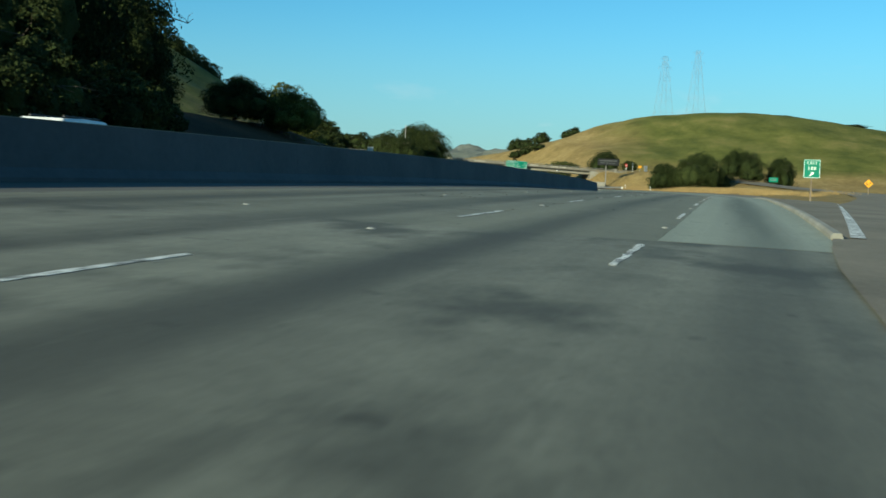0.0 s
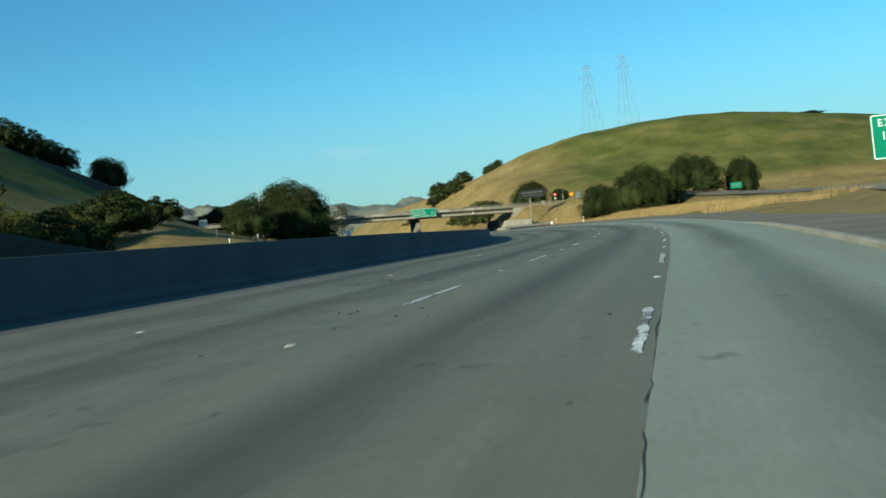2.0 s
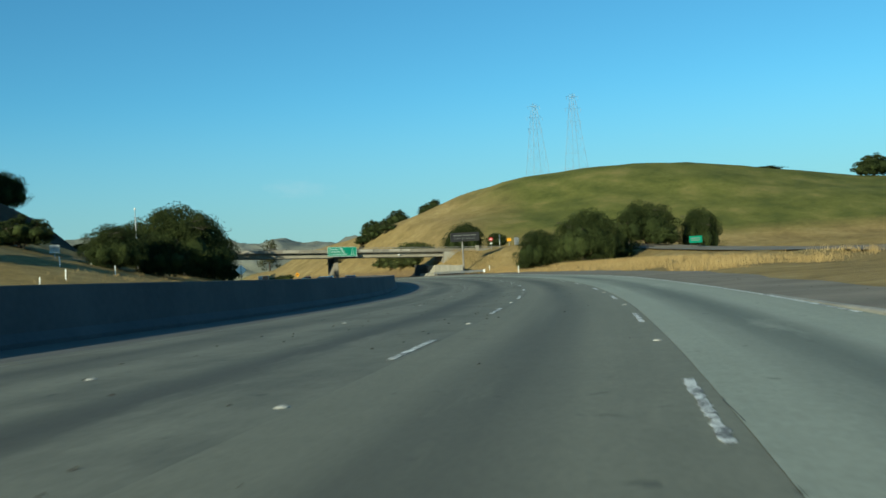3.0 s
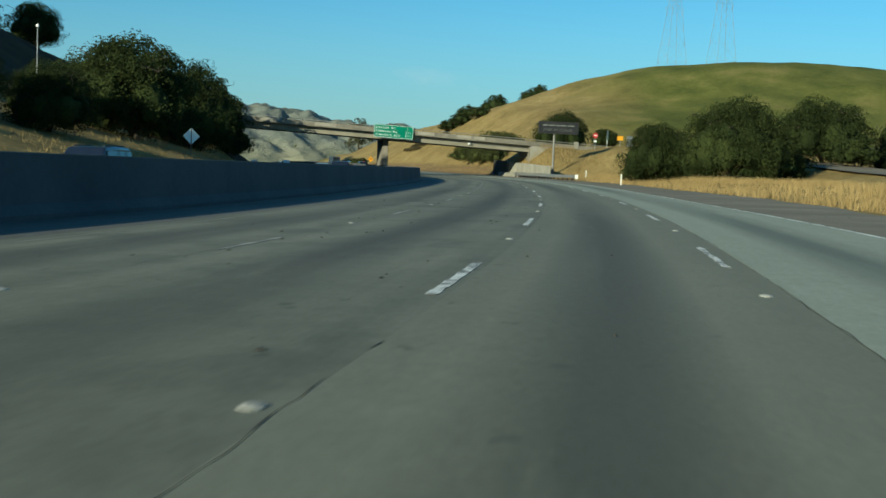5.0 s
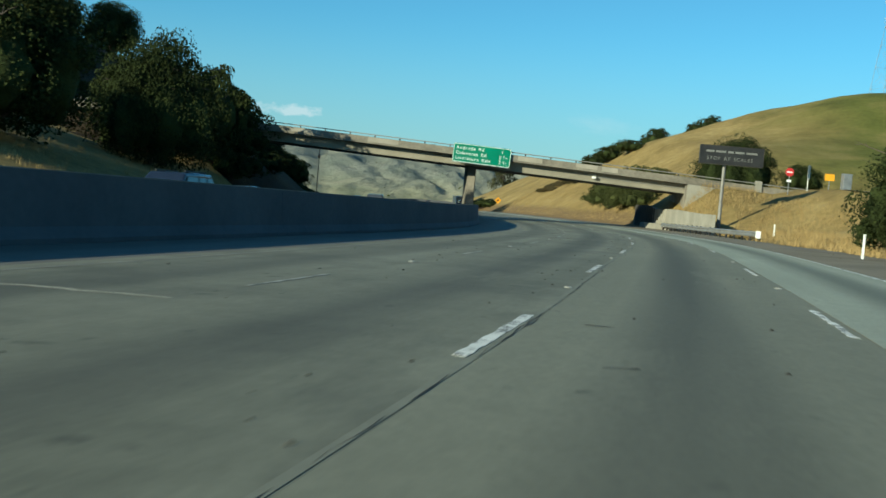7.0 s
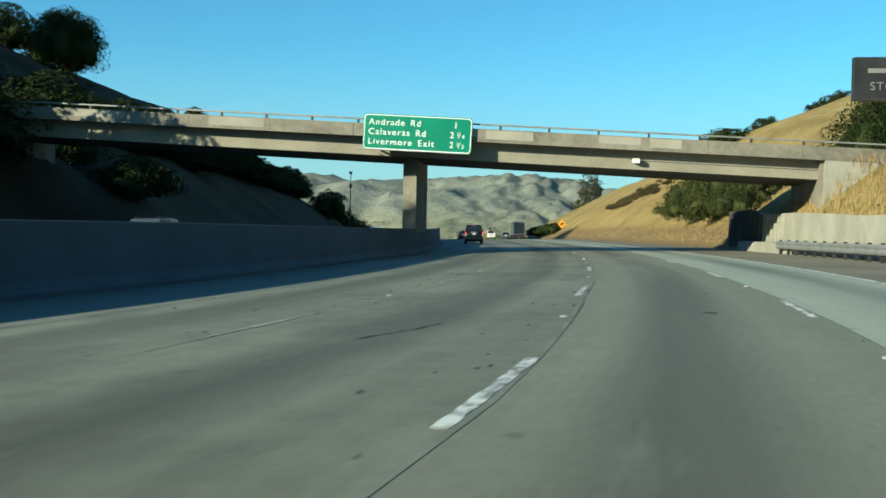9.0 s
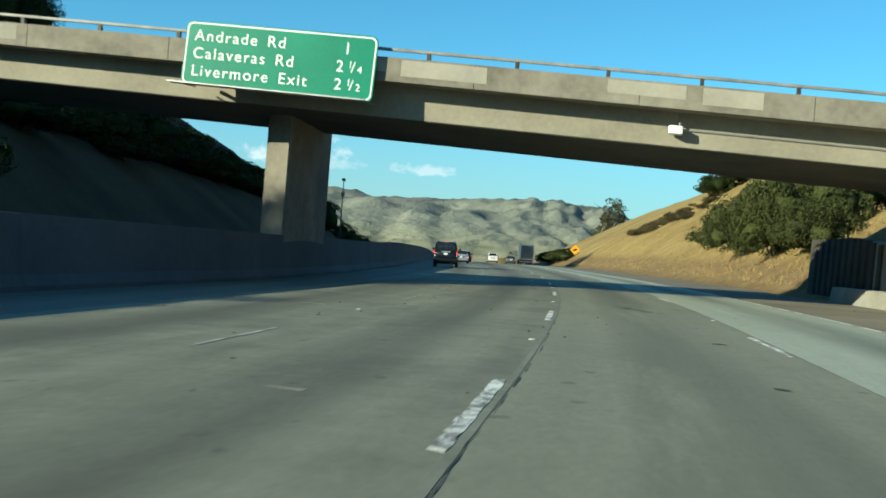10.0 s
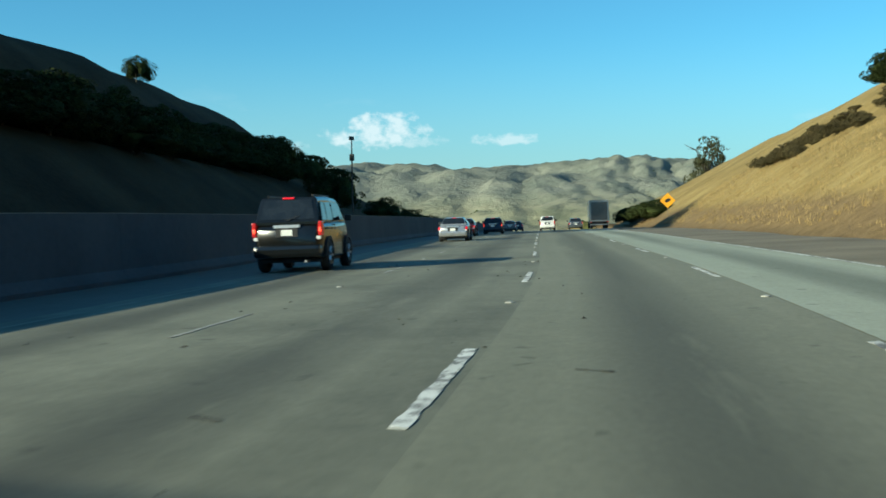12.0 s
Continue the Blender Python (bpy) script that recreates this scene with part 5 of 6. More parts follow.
# ---- far woods: dark specks of oak on the distant ranges ----
def far_woods():
    rnd = np.random.RandomState(21)
    verts, faces = [], []
    n = 0
    while n < 420:
        x, y = rnd.uniform(-1500, 700), rnd.uniform(700, 2300)
        if noise.noise((x * 0.009, y * 0.009, 6.0)) < -0.05 or abs(x + 0.43 * y) < 60:
            continue
        z = terrain(x, y)
        r = rnd.uniform(1.1, 2.6)
        i = len(verts)
        ringn = 6
        for lvl, (rr, zz) in enumerate(((0.8, 0.0), (1.0, 0.45), (0.6, 0.95))):
            for k in range(ringn):
                a = 2 * math.pi * (k + 0.5 * lvl) / ringn
                q = r * rr * rnd.uniform(0.75, 1.2)
                verts.append((x + q * math.cos(a), y + q * math.sin(a), z - 0.5 + r * zz * rnd.uniform(0.9, 1.2)))
        for lvl in range(2):
            for k in range(ringn):
                a0, b0 = i + lvl * ringn + k, i + lvl * ringn + (k + 1) % ringn
                faces.append((a0, b0, b0 + ringn, a0 + ringn))
        faces.append(tuple(i + 2 * ringn + k for k in range(ringn)))
        n += 1
    me = bpy.data.meshes.new("far_woods")
    me.from_pydata(verts, [], faces)
    me.materials.append(M_SCRUB)
    return tagged(new("far_woods", me), "dark scattered oaks on the distant ranges", "woods", kind="stuff")


far_woods()

# ---- dry grass ----
def grass(name, count, y0, y1, o0, o1, h, seed, label):
    rnd = np.random.RandomState(seed)
    verts, faces = [], []
    for _ in range(count):
        y = rnd.uniform(y0, y1)
        o = o0 + (o1 - o0) * rnd.beta(1.0, 1.6)
        p = at(y, o)
        z = terrain(p.x, p.y)
        if noise.noise((p.x * 0.2, p.y * 0.2, 1.0)) < -0.28:
            continue
        for _k in range(4):
            a = rnd.uniform(0, 6.28)
            bx_, by_ = p.x + rnd.normal(0, 0.12), p.y + rnd.normal(0, 0.12)
            hh = h * rnd.uniform(0.5, 1.25)
            lean = rnd.normal(0, 0.25, 2) * hh
            w_ = 0.018
            i = len(verts)
            verts += [(bx_ - math.cos(a) * w_, by_ - math.sin(a) * w_, z - 0.05), (bx_ + math.cos(a) * w_, by_ + math.sin(a) * w_, z - 0.05), (bx_ + lean[0], by_ + lean[1], z + hh)]
            faces.append((i, i + 1, i + 2))
    me = bpy.data.meshes.new(name)
    me.from_pydata(verts, [], faces)
    me.materials.append(M_STRAW)
    return tagged(new(name, me), label, "grass", kind="stuff")


grass("dry_grass", 9000, 20, 175, 8.8, 26, 0.5, 3, "tall straw-coloured dry grass along the verge")
grass("dry_grass", 7000, 205, 330, 9.2, 26, 0.2, 4, "short dry golden grass on the cutting")
grass("dry_grass", 2600, 40, 190, -34.5, -52, 0.45, 5, "dry grass on the bank beyond the opposite lanes")
grass("dry_grass", 2500, 168, 200, 9.4, 20, 0.5, 6, "rank dry grass above the retaining wall")

# ---- signs ----
def text_part(body, size, loc, parent, material=None, name="lettering", squeeze=1.0, align="LEFT", label=""):
    cu = bpy.data.curves.new(name, "FONT")
    cu.body, cu.size, cu.align_x, cu.extrude = body, size, align, 0.006
    cu.space_character = 1.2
    cu.space_word = 1.5
    cu.offset = 0.0
    cu.materials.append(material or M_SIGNWHITE)
    ob = new(name, cu)
    ob.parent = parent
    ob.matrix_basis = Matrix.Translation(loc) @ pose(0, 0, 0, 90, 0, 0) @ Matrix.Diagonal((squeeze, 1, 1, 1))
    return tagged(ob, label)


def rounded_plate(w, h, t, r, seg=5):
    """An upright plate in x and z, with rounded corners, facing -y."""
    bm = bmesh.new()
    ring = []
    for cx, cz, a0 in ((w / 2 - r, h / 2 - r, 0), (-w / 2 + r, h / 2 - r, 90), (-w / 2 + r, -h / 2 + r, 180), (w / 2 - r, -h / 2 + r, 270)):
        for k in range(seg + 1):
            a = radians(a0 + 90 * k / seg)
            ring.append(bm.verts.new((cx + r * math.cos(a), 0, cz + r * math.sin(a))))
    f = bm.faces.new(ring)
    r2 = bmesh.ops.extrude_face_region(bm, geom=[f])
    bmesh.ops.translate(bm, vec=(0, t, 0), verts=[v for v in r2["geom"] if isinstance(v, bmesh.types.BMVert)])
    bmesh.ops.recalc_face_normals(bm, faces=bm.faces)
    return bm


def border(w, h, r, inset, width, y):
    bm = bmesh.new()
    rings = []
    for ins in (inset, inset + width):
        ring = []
        ww, hh, rr = w - 2 * ins, h - 2 * ins, max(r - ins * 0.5, 0.02)
        for cx, cz, a0 in ((ww / 2 - rr, hh / 2 - rr, 0), (-ww / 2 + rr, hh / 2 - rr, 90), (-ww / 2 + rr, -hh / 2 + rr, 180), (ww / 2 - rr, -hh / 2 + rr, 270)):
            for k in range(6):
                a = radians(a0 + 18 * k)
                ring.append(bm.verts.new((cx + rr * math.cos(a), y, cz + rr * math.sin(a))))
        rings.append(ring)
    n = len(rings[0])
    for i in range(n):
        j = (i + 1) % n
        bm.faces.new((rings[0][i], rings[0][j], rings[1][j], rings[1][i]))
    return bm


def sign_base(name, x, y, z, turn, label, category="sign"):
    return thing(name, pose(x, y, z, 0, 0, turn), label, category)


# distance sign hung on the overpass
GS_W, GS_H = 6.55, 2.12
dist_sign = sign_base("distance_sign", -9.05, 190.42, 6.95, 8.6 - 2.45, "green freeway distance sign hung on the overpass")
dist_sign.matrix_world = Matrix.Translation((-8.97, 190.42, 6.85)) @ pose(0, 0, 0, 0, 2.44, 8.6)
panel = part("panel", rounded_plate(GS_W, GS_H, 0.05, 0.22), M_GREEN, dist_sign)
part("border", border(GS_W, GS_H, 0.22, 0.04, 0.045, -0.006), M_SIGNWHITE, dist_sign)
for k, (a, b) in enumerate((("Andrade Rd", "1"), ("Calaveras Rd", "2 1/4"), ("Livermore Exit", "2 1/2"))):
    zz = 0.42 - 0.58 * k
    text_part(a, 0.52, (-2.96, -0.008, zz), dist_sign, squeeze=1.03)
    if b == "1":
        text_part("1", 0.52, (2.16, -0.008, zz), dist_sign)
    else:
        text_part("2", 0.52, (1.96, -0.008, zz), dist_sign)
        text_part("1", 0.33, (2.36, -0.008, zz + 0.14), dist_sign)
        text_part("/", 0.5, (2.47, -0.008, zz), dist_sign)
        text_part(b[-1], 0.33, (2.68, -0.008, zz), dist_sign)
for x in (-2.9, -1.0, 1.0, 2.9):
    part("bracket", new_box(x - 0.05, x + 0.05, 0.05, 0.85, -0.9, -0.8), M_STEEL, dist_sign)
    part("bracket", new_box(x - 0.05, x + 0.05, 0.05, 0.12, -1.0, 1.0), M_STEEL, dist_sign)
bm = new_box(-3.3, 3.3, -1.0, -0.55, -1.13, -1.09)
part("catwalk", bm, M_STEEL, dist_sign, "narrow lamp catwalk")
for x in (-3.1, -1.0, 1.2, 3.1):
    part("catwalk_arm", new_rod((x, 0.8, -1.0), (x, -1.0, -1.1), 0.03), M_STEEL, dist_sign)

# dark message board on a single pole by the ramp
board = sign_base("message_board", 17.85, 181.1, 1.0, 9.0, "dark freeway message board on one steel pole", "sign")
part("panel", box(bmesh.new(), -3.15, 3.15, 0.0, 0.45, 6.3, 8.2, 0.03), M_BLACK, board)
part("rim", border(6.3, 1.9, 0.05, 0.0, 0.07, 0), M_DARKSTEEL, board).matrix_basis = Matrix.Translation((0, -0.008, 7.25))
part("pole", new_rod((-0.55, 0.55, -1.2), (-0.55, 0.55, 6.6), 0.2, 0.17, 14), M_RAILSTEEL, board)
part("beam", new_box(-2.9, 2.9, 0.45, 0.6, 6.9, 7.1), M_DARKSTEEL, board)
for x0, x1 in ((-2.55, -1.75), (-1.6, -0.6), (-0.4, 0.15), (0.3, 1.2), (1.4, 2.5)):
    part("message_bar", new_box(x0, x1, -0.012, 0.004, 7.5, 7.7), M_GREYLET, board)
text_part("STOP AT SCALES", 0.5, (-2.45, -0.01, 6.75), board, M_GREYLET)

# exit sign in the gore
exs = sign_base("exit_sign", 11.5, -43.3, -0.12, -12.0, "green exit sign on a timber post in the gore")
part("panel", rounded_plate(1.47, 1.72, 0.03, 0.1), M_GREEN, exs).matrix_basis = Matrix.Translation((0, 0, 3.1))
part("border", border(1.47, 1.72, 0.1, 0.03, 0.035, -0.005), M_SIGNWHITE, exs).matrix_basis = Matrix.Translation((0, 0, 3.1))
text_part("EXIT", 0.4, (0.0, -0.008, 3.5), exs, align="CENTER")
text_part("18B", 0.45, (0.0, -0.008, 2.99), exs, align="CENTER")
bm = bmesh.new()
pts = [(-0.22, 2.46), (-0.11, 2.39), (0.05, 2.58), (0.11, 2.52), (0.22, 2.83), (-0.08, 2.76), (-0.03, 2.68)]
bm.faces.new([bm.verts.new((x, -0.008, z)) for x, z in pts])
part("arrow", bm, M_SIGNWHITE, exs)
part("post", box(bmesh.new(), -0.06, 0.06, 0.035, 0.15, -0.5, 3.8, 0.01), M_WOOD, exs)

# small green sign beside the ramp
z = terrain(51.7, 124.6)
sg = sign_base("guide_sign", 51.7, 124.6, z, -6, "small green guide sign on a post beside the ramp")
part("panel", rounded_plate(2.15, 1.15, 0.03, 0.08), M_GREEN, sg).matrix_basis = Matrix.Translation((0, 0, 1.35))
for zz in (1.16, 1.48):
    part("text_bar", new_box(-0.8, 0.7, -0.012, 0.002, zz, zz + 0.12), M_GREYLET, sg)
for x in (-0.7, 0.7):
    part("post", new_box(x - 0.04, x + 0.04, 0.035, 0.12, -0.4, 1.8), M_DARKSTEEL, sg)


def diamond(name, x, y, z_mid, turn, size, material, label, blank=True, back=False):
    z = terrain(x, y)
    ob = sign_base(name, x, y, z, turn, label)
    bm = rounded_plate(size, size, 0.012, 0.06)
    bm.transform(Matrix.Rotation(radians(45), 4, "Y"))
    p = part("panel", bm, material, ob)
    p.matrix_basis = Matrix.Translation((0, 0, z_mid - z))
    part("post", new_box(-0.05, 0.05, 0.014, 0.11, -0.4, z_mid - z + size * 0.55), M_WOOD, ob)
    return ob, z_mid - z


dia, _h = diamond("warning_sign", -22.4, 118.5, 3.3, 20, 1.2, M_SIGNWHITE, "bare metal back of a diamond sign on a post")
part("stiffener", new_box(-0.05, 0.05, -0.03, -0.002, _h - 0.8, _h + 0.8), M_WOOD, dia)
ye, _h = diamond("warning_sign", -30.4, 337.8, 2.9, 17, 1.2, M_YELLOW, "yellow diamond warning sign with a black symbol")
bm = bmesh.new()
bm.faces.new([bm.verts.new((x, -0.004, _h + zz)) for x, zz in ((-0.38, -0.08), (-0.1, -0.26), (0.36, 0.02), (0.36, 0.14), (0.1, 0.26), (-0.3, 0.06))])
part("symbol", bm, M_BLACK, ye)
ye2, _h = diamond("warning_sign", -40.5, 366.0, 2.0, 17, 0.9, M_YELLOW, "small yellow warning sign beside the slope")

ye3, _h = diamond("warning_sign", 40.4, 25.4, 2.6, -10, 0.95, M_YELLOW, "yellow diamond sign with two black arrows beside the ramp")
for sx in (-1, 1):
    bm = bmesh.new()
    bm.faces.new([bm.verts.new((sx * x, -0.004, _h + zz)) for x, zz in ((0.04, -0.3), (0.12, -0.3), (0.26, 0.0), (0.36, -0.03), (0.28, 0.22), (0.1, 0.06), (0.19, 0.03))])
    part("arrow", bm, M_BLACK, ye3)

# stop sign, sign backs and yellow board where the ramp meets the overpass
def post_sign(name, x, y, w, h, top, material, label, turn=9.0, octagon=False):
    z = terrain(x, y)
    ob = sign_base(name, x, y, z, turn, label)
    if octagon:
        bm = bmesh.new()
        f = bm.faces.new([bm.verts.new((w / 2 * math.cos(radians(22.5 + 45 * k)), 0, w / 2 * math.sin(radians(22.5 + 45 * k)))) for k in range(8)])
        r2 = bmesh.ops.extrude_face_region(bm, geom=[f])
        bmesh.ops.translate(bm, vec=(0, 0.01, 0), verts=[v for v in r2["geom"] if isinstance(v, bmesh.types.BMVert)])
        bmesh.ops.recalc_face_normals(bm, faces=bm.faces)
    else:
        bm = rounded_plate(w, h, 0.012, 0.04)
    part("panel", bm, material, ob).matrix_basis = Matrix.Translation((0, 0, top - h / 2))
    part("post", new_box(-0.04, 0.04, 0.014, 0.09, -0.4, top - 0.1), M_STEEL, ob)
    return ob


st = post_sign("stop_sign", 24.6, 193.0, 0.95, 0.95, 2.9, M_RED, "red octagonal stop sign on a post", octagon=True)
part("bar", new_box(-0.3, 0.3, -0.006, 0.002, 2.36, 2.5), M_SIGNWHITE, st)
part("lower_plate", new_box(-0.25, 0.25, -0.004, 0.01, 1.35, 1.6), M_SIGNWHITE, st)
post_sign("post_sign", 26.6, 192.8, 0.6, 1.5, 2.6, M_STEEL, "grey back of a narrow road sign", turn=60)
post_sign("post_sign", 28.4, 190.0, 1.0, 0.7, 1.7, M_YELLOW, "yellow warning board on a short post")
cab = thing("signal_cabinet", pose(29.6, 186.5, terrain(29.6, 186.5), 0, 0, 12), "grey metal equipment cabinet beside the ramp", "cabinet")
part("body", box(bmesh.new(), -0.45, 0.45, -0.35, 0.35, 0, 1.7, 0.03), M_STEEL, cab)
part("door", box(bmesh.new(), -0.38, 0.38, -0.37, -0.345, 0.12, 1.6, 0.01), M_STEEL, cab)

_z = terrain(-43.8, 94.4)
post_sign("post_sign", -43.8, 94.4, 1.3, 1.1, 7.85 - _z, M_STEEL, "grey back of a square sign beside the side road", turn=15)

# white marker posts
for n, (x, y) in enumerate(((21.7, 122.9), (21.5, 168.5), (-33.0, 52.0), (-34.5, 66.0), (-38.5, 78.0), (-39.5, 96.0), (-33.5, 84.0))):
    ob = thing("marker_post", pose(x, y, terrain(x, y), 0, 0, 5), "thin white plastic marker post in the verge", "post", "marker posts")
    part("blade", box(bmesh.new(), -0.06, 0.06, -0.02, 0.02, -0.2, 1.15, 0.01), M_WHITE, ob)
    part("reflector", new_box(-0.04, 0.04, -0.024, -0.019, 0.92, 1.06), M_SIGNWHITE, ob)

# guard rail before the retaining wall
gr = thing("guard_rail", Matrix(), "steel beam guard rail on timber posts below the abutment", "guard rail")
prof = [(0, 0.3), (0.06, 0.36), (0.06, 0.44), (0.0, 0.5), (0.0, 0.55), (0.06, 0.61), (0.06, 0.68), (0.0, 0.74), (-0.02, 0.74), (-0.02, 0.3)]
bm = bmesh.new()
prevr = None
for y in stations(161, 196, 1.0):
    o = 7.9 + 0.9 * ramp01(y, 172, 161)
    row = []
    for a, zz in prof:
        p = at(y, o - a, zz)
        row.append(bm.verts.new(p))
    if prevr:
        for i in range(len(prof)):
            j = (i + 1) % len(prof)
            bm.faces.new((prevr[i], row[i], row[j], prevr[j]))
    prevr = row
bmesh.ops.recalc_face_normals(bm, faces=bm.faces)
part("beam", bm, M_STEEL, gr)
for y in stations(161.5, 195.5, 1.9):
    o = 8.03 + 0.9 * ramp01(y, 172, 161)
    p = at(y, o)
    ob = part("post", new_box(-0.07, 0.07, -0.09, 0.09, -0.5, 0.8), M_DARKSTEEL, gr)
    ob.matrix_basis = Matrix.Translation(p) @ pose(0, 0, 0, 0, 0, heading(y))
p = at(160.6, 8.8)
ob = part("end_terminal", box(bmesh.new(), -0.2, 0.2, -0.2, 0.2, 0.2, 0.8, 0.05), M_WHITE, gr)
ob.matrix_basis = Matrix.Translation(p)

# thin mast with a camera beyond the overpass
mz = terrain(-90.4, 375.6)
mast = thing("camera_mast", pose(-90.4, 375.6, mz), "thin steel mast with a camera beside the far lanes", "mast")
part("pole", new_rod((0, 0, -0.5), (0, 0, 14.5 - mz), 0.16, 0.1), M_DARKSTEEL, mast)
part("camera_housing", box(bmesh.new(), -0.25, 0.25, -0.5, 0.4, 14.3 - mz, 14.9 - mz, 0.05), M_DARKSTEEL, mast)
part("bracket_box", box(bmesh.new(), -0.3, 0.3, -0.3, 0.3, 10.9 - mz, 12.0 - mz, 0.05), M_DARKSTEEL, mast)
# mast among the oaks on the left bank
mz = terrain(-37.9, 117)
lm = thing("light_mast", pose(-37.9, 117, mz), "thin pale grey mast behind the oaks", "mast")
part("pole", new_rod((0, 0, -0.5), (0, 0, 13.9 - mz), 0.07, 0.05), M_STEEL, lm)
part("box", box(bmesh.new(), -0.12, 0.12, -0.12, 0.12, 13.5 - mz, 13.8 - mz, 0.03), M_STEEL, lm)


# ---- lattice pylons behind the hill ----
def pylon(x, y, z, height, turn):
    ob = thing("power_pylon", pose(x, y, z, 0, 0, turn), "tall lattice steel power pylon behind the crest", "pylon", "pylons")
    half = lambda t: 3.3 * (1 - t) + 0.55  # noqa: E731
    lv = [0, 0.16, 0.31, 0.45, 0.58, 0.7, 0.8, 0.9, 1.0]
    for sx, sy in ((-1, -1), (1, -1), (1, 1), (-1, 1)):
        bm = bmesh.new()
        for a, b in zip(lv, lv[1:]):
            rod(bm, (sx * half(a), sy * half(a), a * height), (sx * half(b), sy * half(b), b * height), 0.055, 0.045, 4)
        part("leg", bm, M_PYLON, ob)
    bm = bmesh.new()
    for a, b in zip(lv, lv[1:]):
        ha, hb = half(a), half(b)
        for f in range(4):
            c = [(-1, -1), (1, -1), (1, 1), (-1, 1), (-1, -1)]
            (x0, y0), (x1, y1) = c[f], c[f + 1]
            rod(bm, (x0 * ha, y0 * ha, a * height), (x1 * hb, y1 * hb, b * height), 0.018, 0.018, 4)
            rod(bm, (x1 * ha, y1 * ha, a * height), (x0 * hb, y0 * hb, b * height), 0.018, 0.018, 4)
            rod(bm, (x0 * hb, y0 * hb, b * height), (x1 * hb, y1 * hb, b * height), 0.018, 0.018, 4)
    part("bracing", bm, M_PYLON, ob)
    for k, zz in enumerate((0.74, 0.86, 0.97)):
        for s in (-1, 1):
            bm = bmesh.new()
            r = (2.6, 2.9, 2.2)[k]
            rod(bm, (0, -0.5, zz * height), (s * r, 0, zz * height + 0.3), 0.022, 0.015, 4)
            rod(bm, (0, 0.5, zz * height), (s * r, 0, zz * height + 0.3), 0.022, 0.015, 4)
            rod(bm, (0, 0, zz * height + 1.3), (s * r, 0, zz * height + 0.3), 0.02, 0.015, 4)
            arm = part("cross_arm", bm, M_PYLON, ob)
            part("insulator", new_rod((s * r, 0, zz * height + 0.3), (s * r, 0, zz * height - 0.9), 0.05, 0.05, 6), M_PYLON, arm)
    return ob


pylon(53.5, 309, 22.0, 33.0, 20)
pylon(67.0, 311, 22.0, 36.0, 20)

# ---- vehicles ----
def loft(sections, closed_ends=True):
    """Joins rings of equal length."""
    bm = bmesh.new()
    rings = [[bm.verts.new(p) for p in s] for s in sections]
    n = len(rings[0])
    for a, b in zip(rings, rings[1:]):
        for i in range(n):
            j = (i + 1) % n
            bm.faces.new((a[i], a[j], b[j], b[i]))
    if closed_ends:
        bm.faces.new(rings[0][::-1])
        bm.faces.new(rings[-1])
    bmesh.ops.recalc_face_normals(bm, faces=bm.faces)
    return bm


def body_section(y, half, z0, z1, r=0.12, tumble=0.04):
    """A rounded box section across the car at y."""
    r = min(r, (z1 - z0) * 0.3)
    pts = []
    for sx, cz, a0 in ((1, z1 - r, 0), (-1, z1 - r, 90), (-1, z0 + r * 0.6, 180), (1, z0 + r * 0.6, 270)):
        for k in range(4):
            a = radians(a0 + 30 * k)
            rr = r if a0 < 180 else r * 0.6
            h = half - (tumble if a0 < 180 else 0.03)
            pts.append((sx * (h - rr) + rr * math.cos(a), y, cz + rr * math.sin(a)))
    return pts


def wheel(parent, x, y, r, w):
    s = 1 if x > 0 else -1
    bm = bmesh.new()
    prof = [(-w / 2, r * 0.62), (-w / 2, r * 0.93), (-w * 0.38, r), (w * 0.38, r), (w / 2, r * 0.93), (w / 2, r * 0.62)]
    seg = 24
    rings = []
    for k in range(seg):
        a = 2 * math.pi * k / seg
        rings.append([bm.verts.new((px, pr * math.cos(a), pr * math.sin(a))) for px, pr in prof])
    for k in range(seg):
        a, b = rings[k], rings[(k + 1) % seg]
        for i in range(len(prof) - 1):
            bm.faces.new((a[i], b[i], b[i + 1], a[i + 1]))
    bmesh.ops.recalc_face_normals(bm, faces=bm.faces)
    hub = new("wheel")
    hub.parent = parent
    hub.matrix_basis = Matrix.Translation((x, y, r))
    part("tyre", bm, M_RUBBER, hub, smooth=True)
    bm = bmesh.new()
    rod(bm, (-w * 0.3, 0, 0), (s * w * 0.36, 0, 0), r * 0.63, r * 0.6, 20)
    rod(bm, (0, 0, 0), (s * w * 0.47, 0, 0), r * 0.18, r * 0.14, 10)
    for k in range(5):
        a = 2 * math.pi * k / 5
        rod(bm, (s * w * 0.42, r * 0.1 * math.cos(a), r * 0.1 * math.sin(a)), (s * w * 0.4, r * 0.6 * math.cos(a), r * 0.6 * math.sin(a)), 0.035, 0.045, 5)
    part("rim", bm, M_ALLOY, hub)


def side_glass(name, pts, x, parent):
    """A window pane with a little thickness on the side at x; pts are (y, z, lean)."""
    bm = bmesh.new()
    s = 1 if x > 0 else -1
    a = [bm.verts.new((x + s * 0.012 - s * l, y, z)) for y, z, l in pts]
    b = [bm.verts.new((x - s * 0.02 - s * l, y, z)) for y, z, l in pts]
    bm.faces.new(a)
    bm.faces.new(b[::-1])
    for i in range(len(a)):
        j = (i + 1) % len(a)
        bm.faces.new((a[i], b[i], b[j], a[j]))
    bmesh.ops.recalc_face_normals(bm, faces=bm.faces)
    return part(name, bm, M_GLASS, parent)


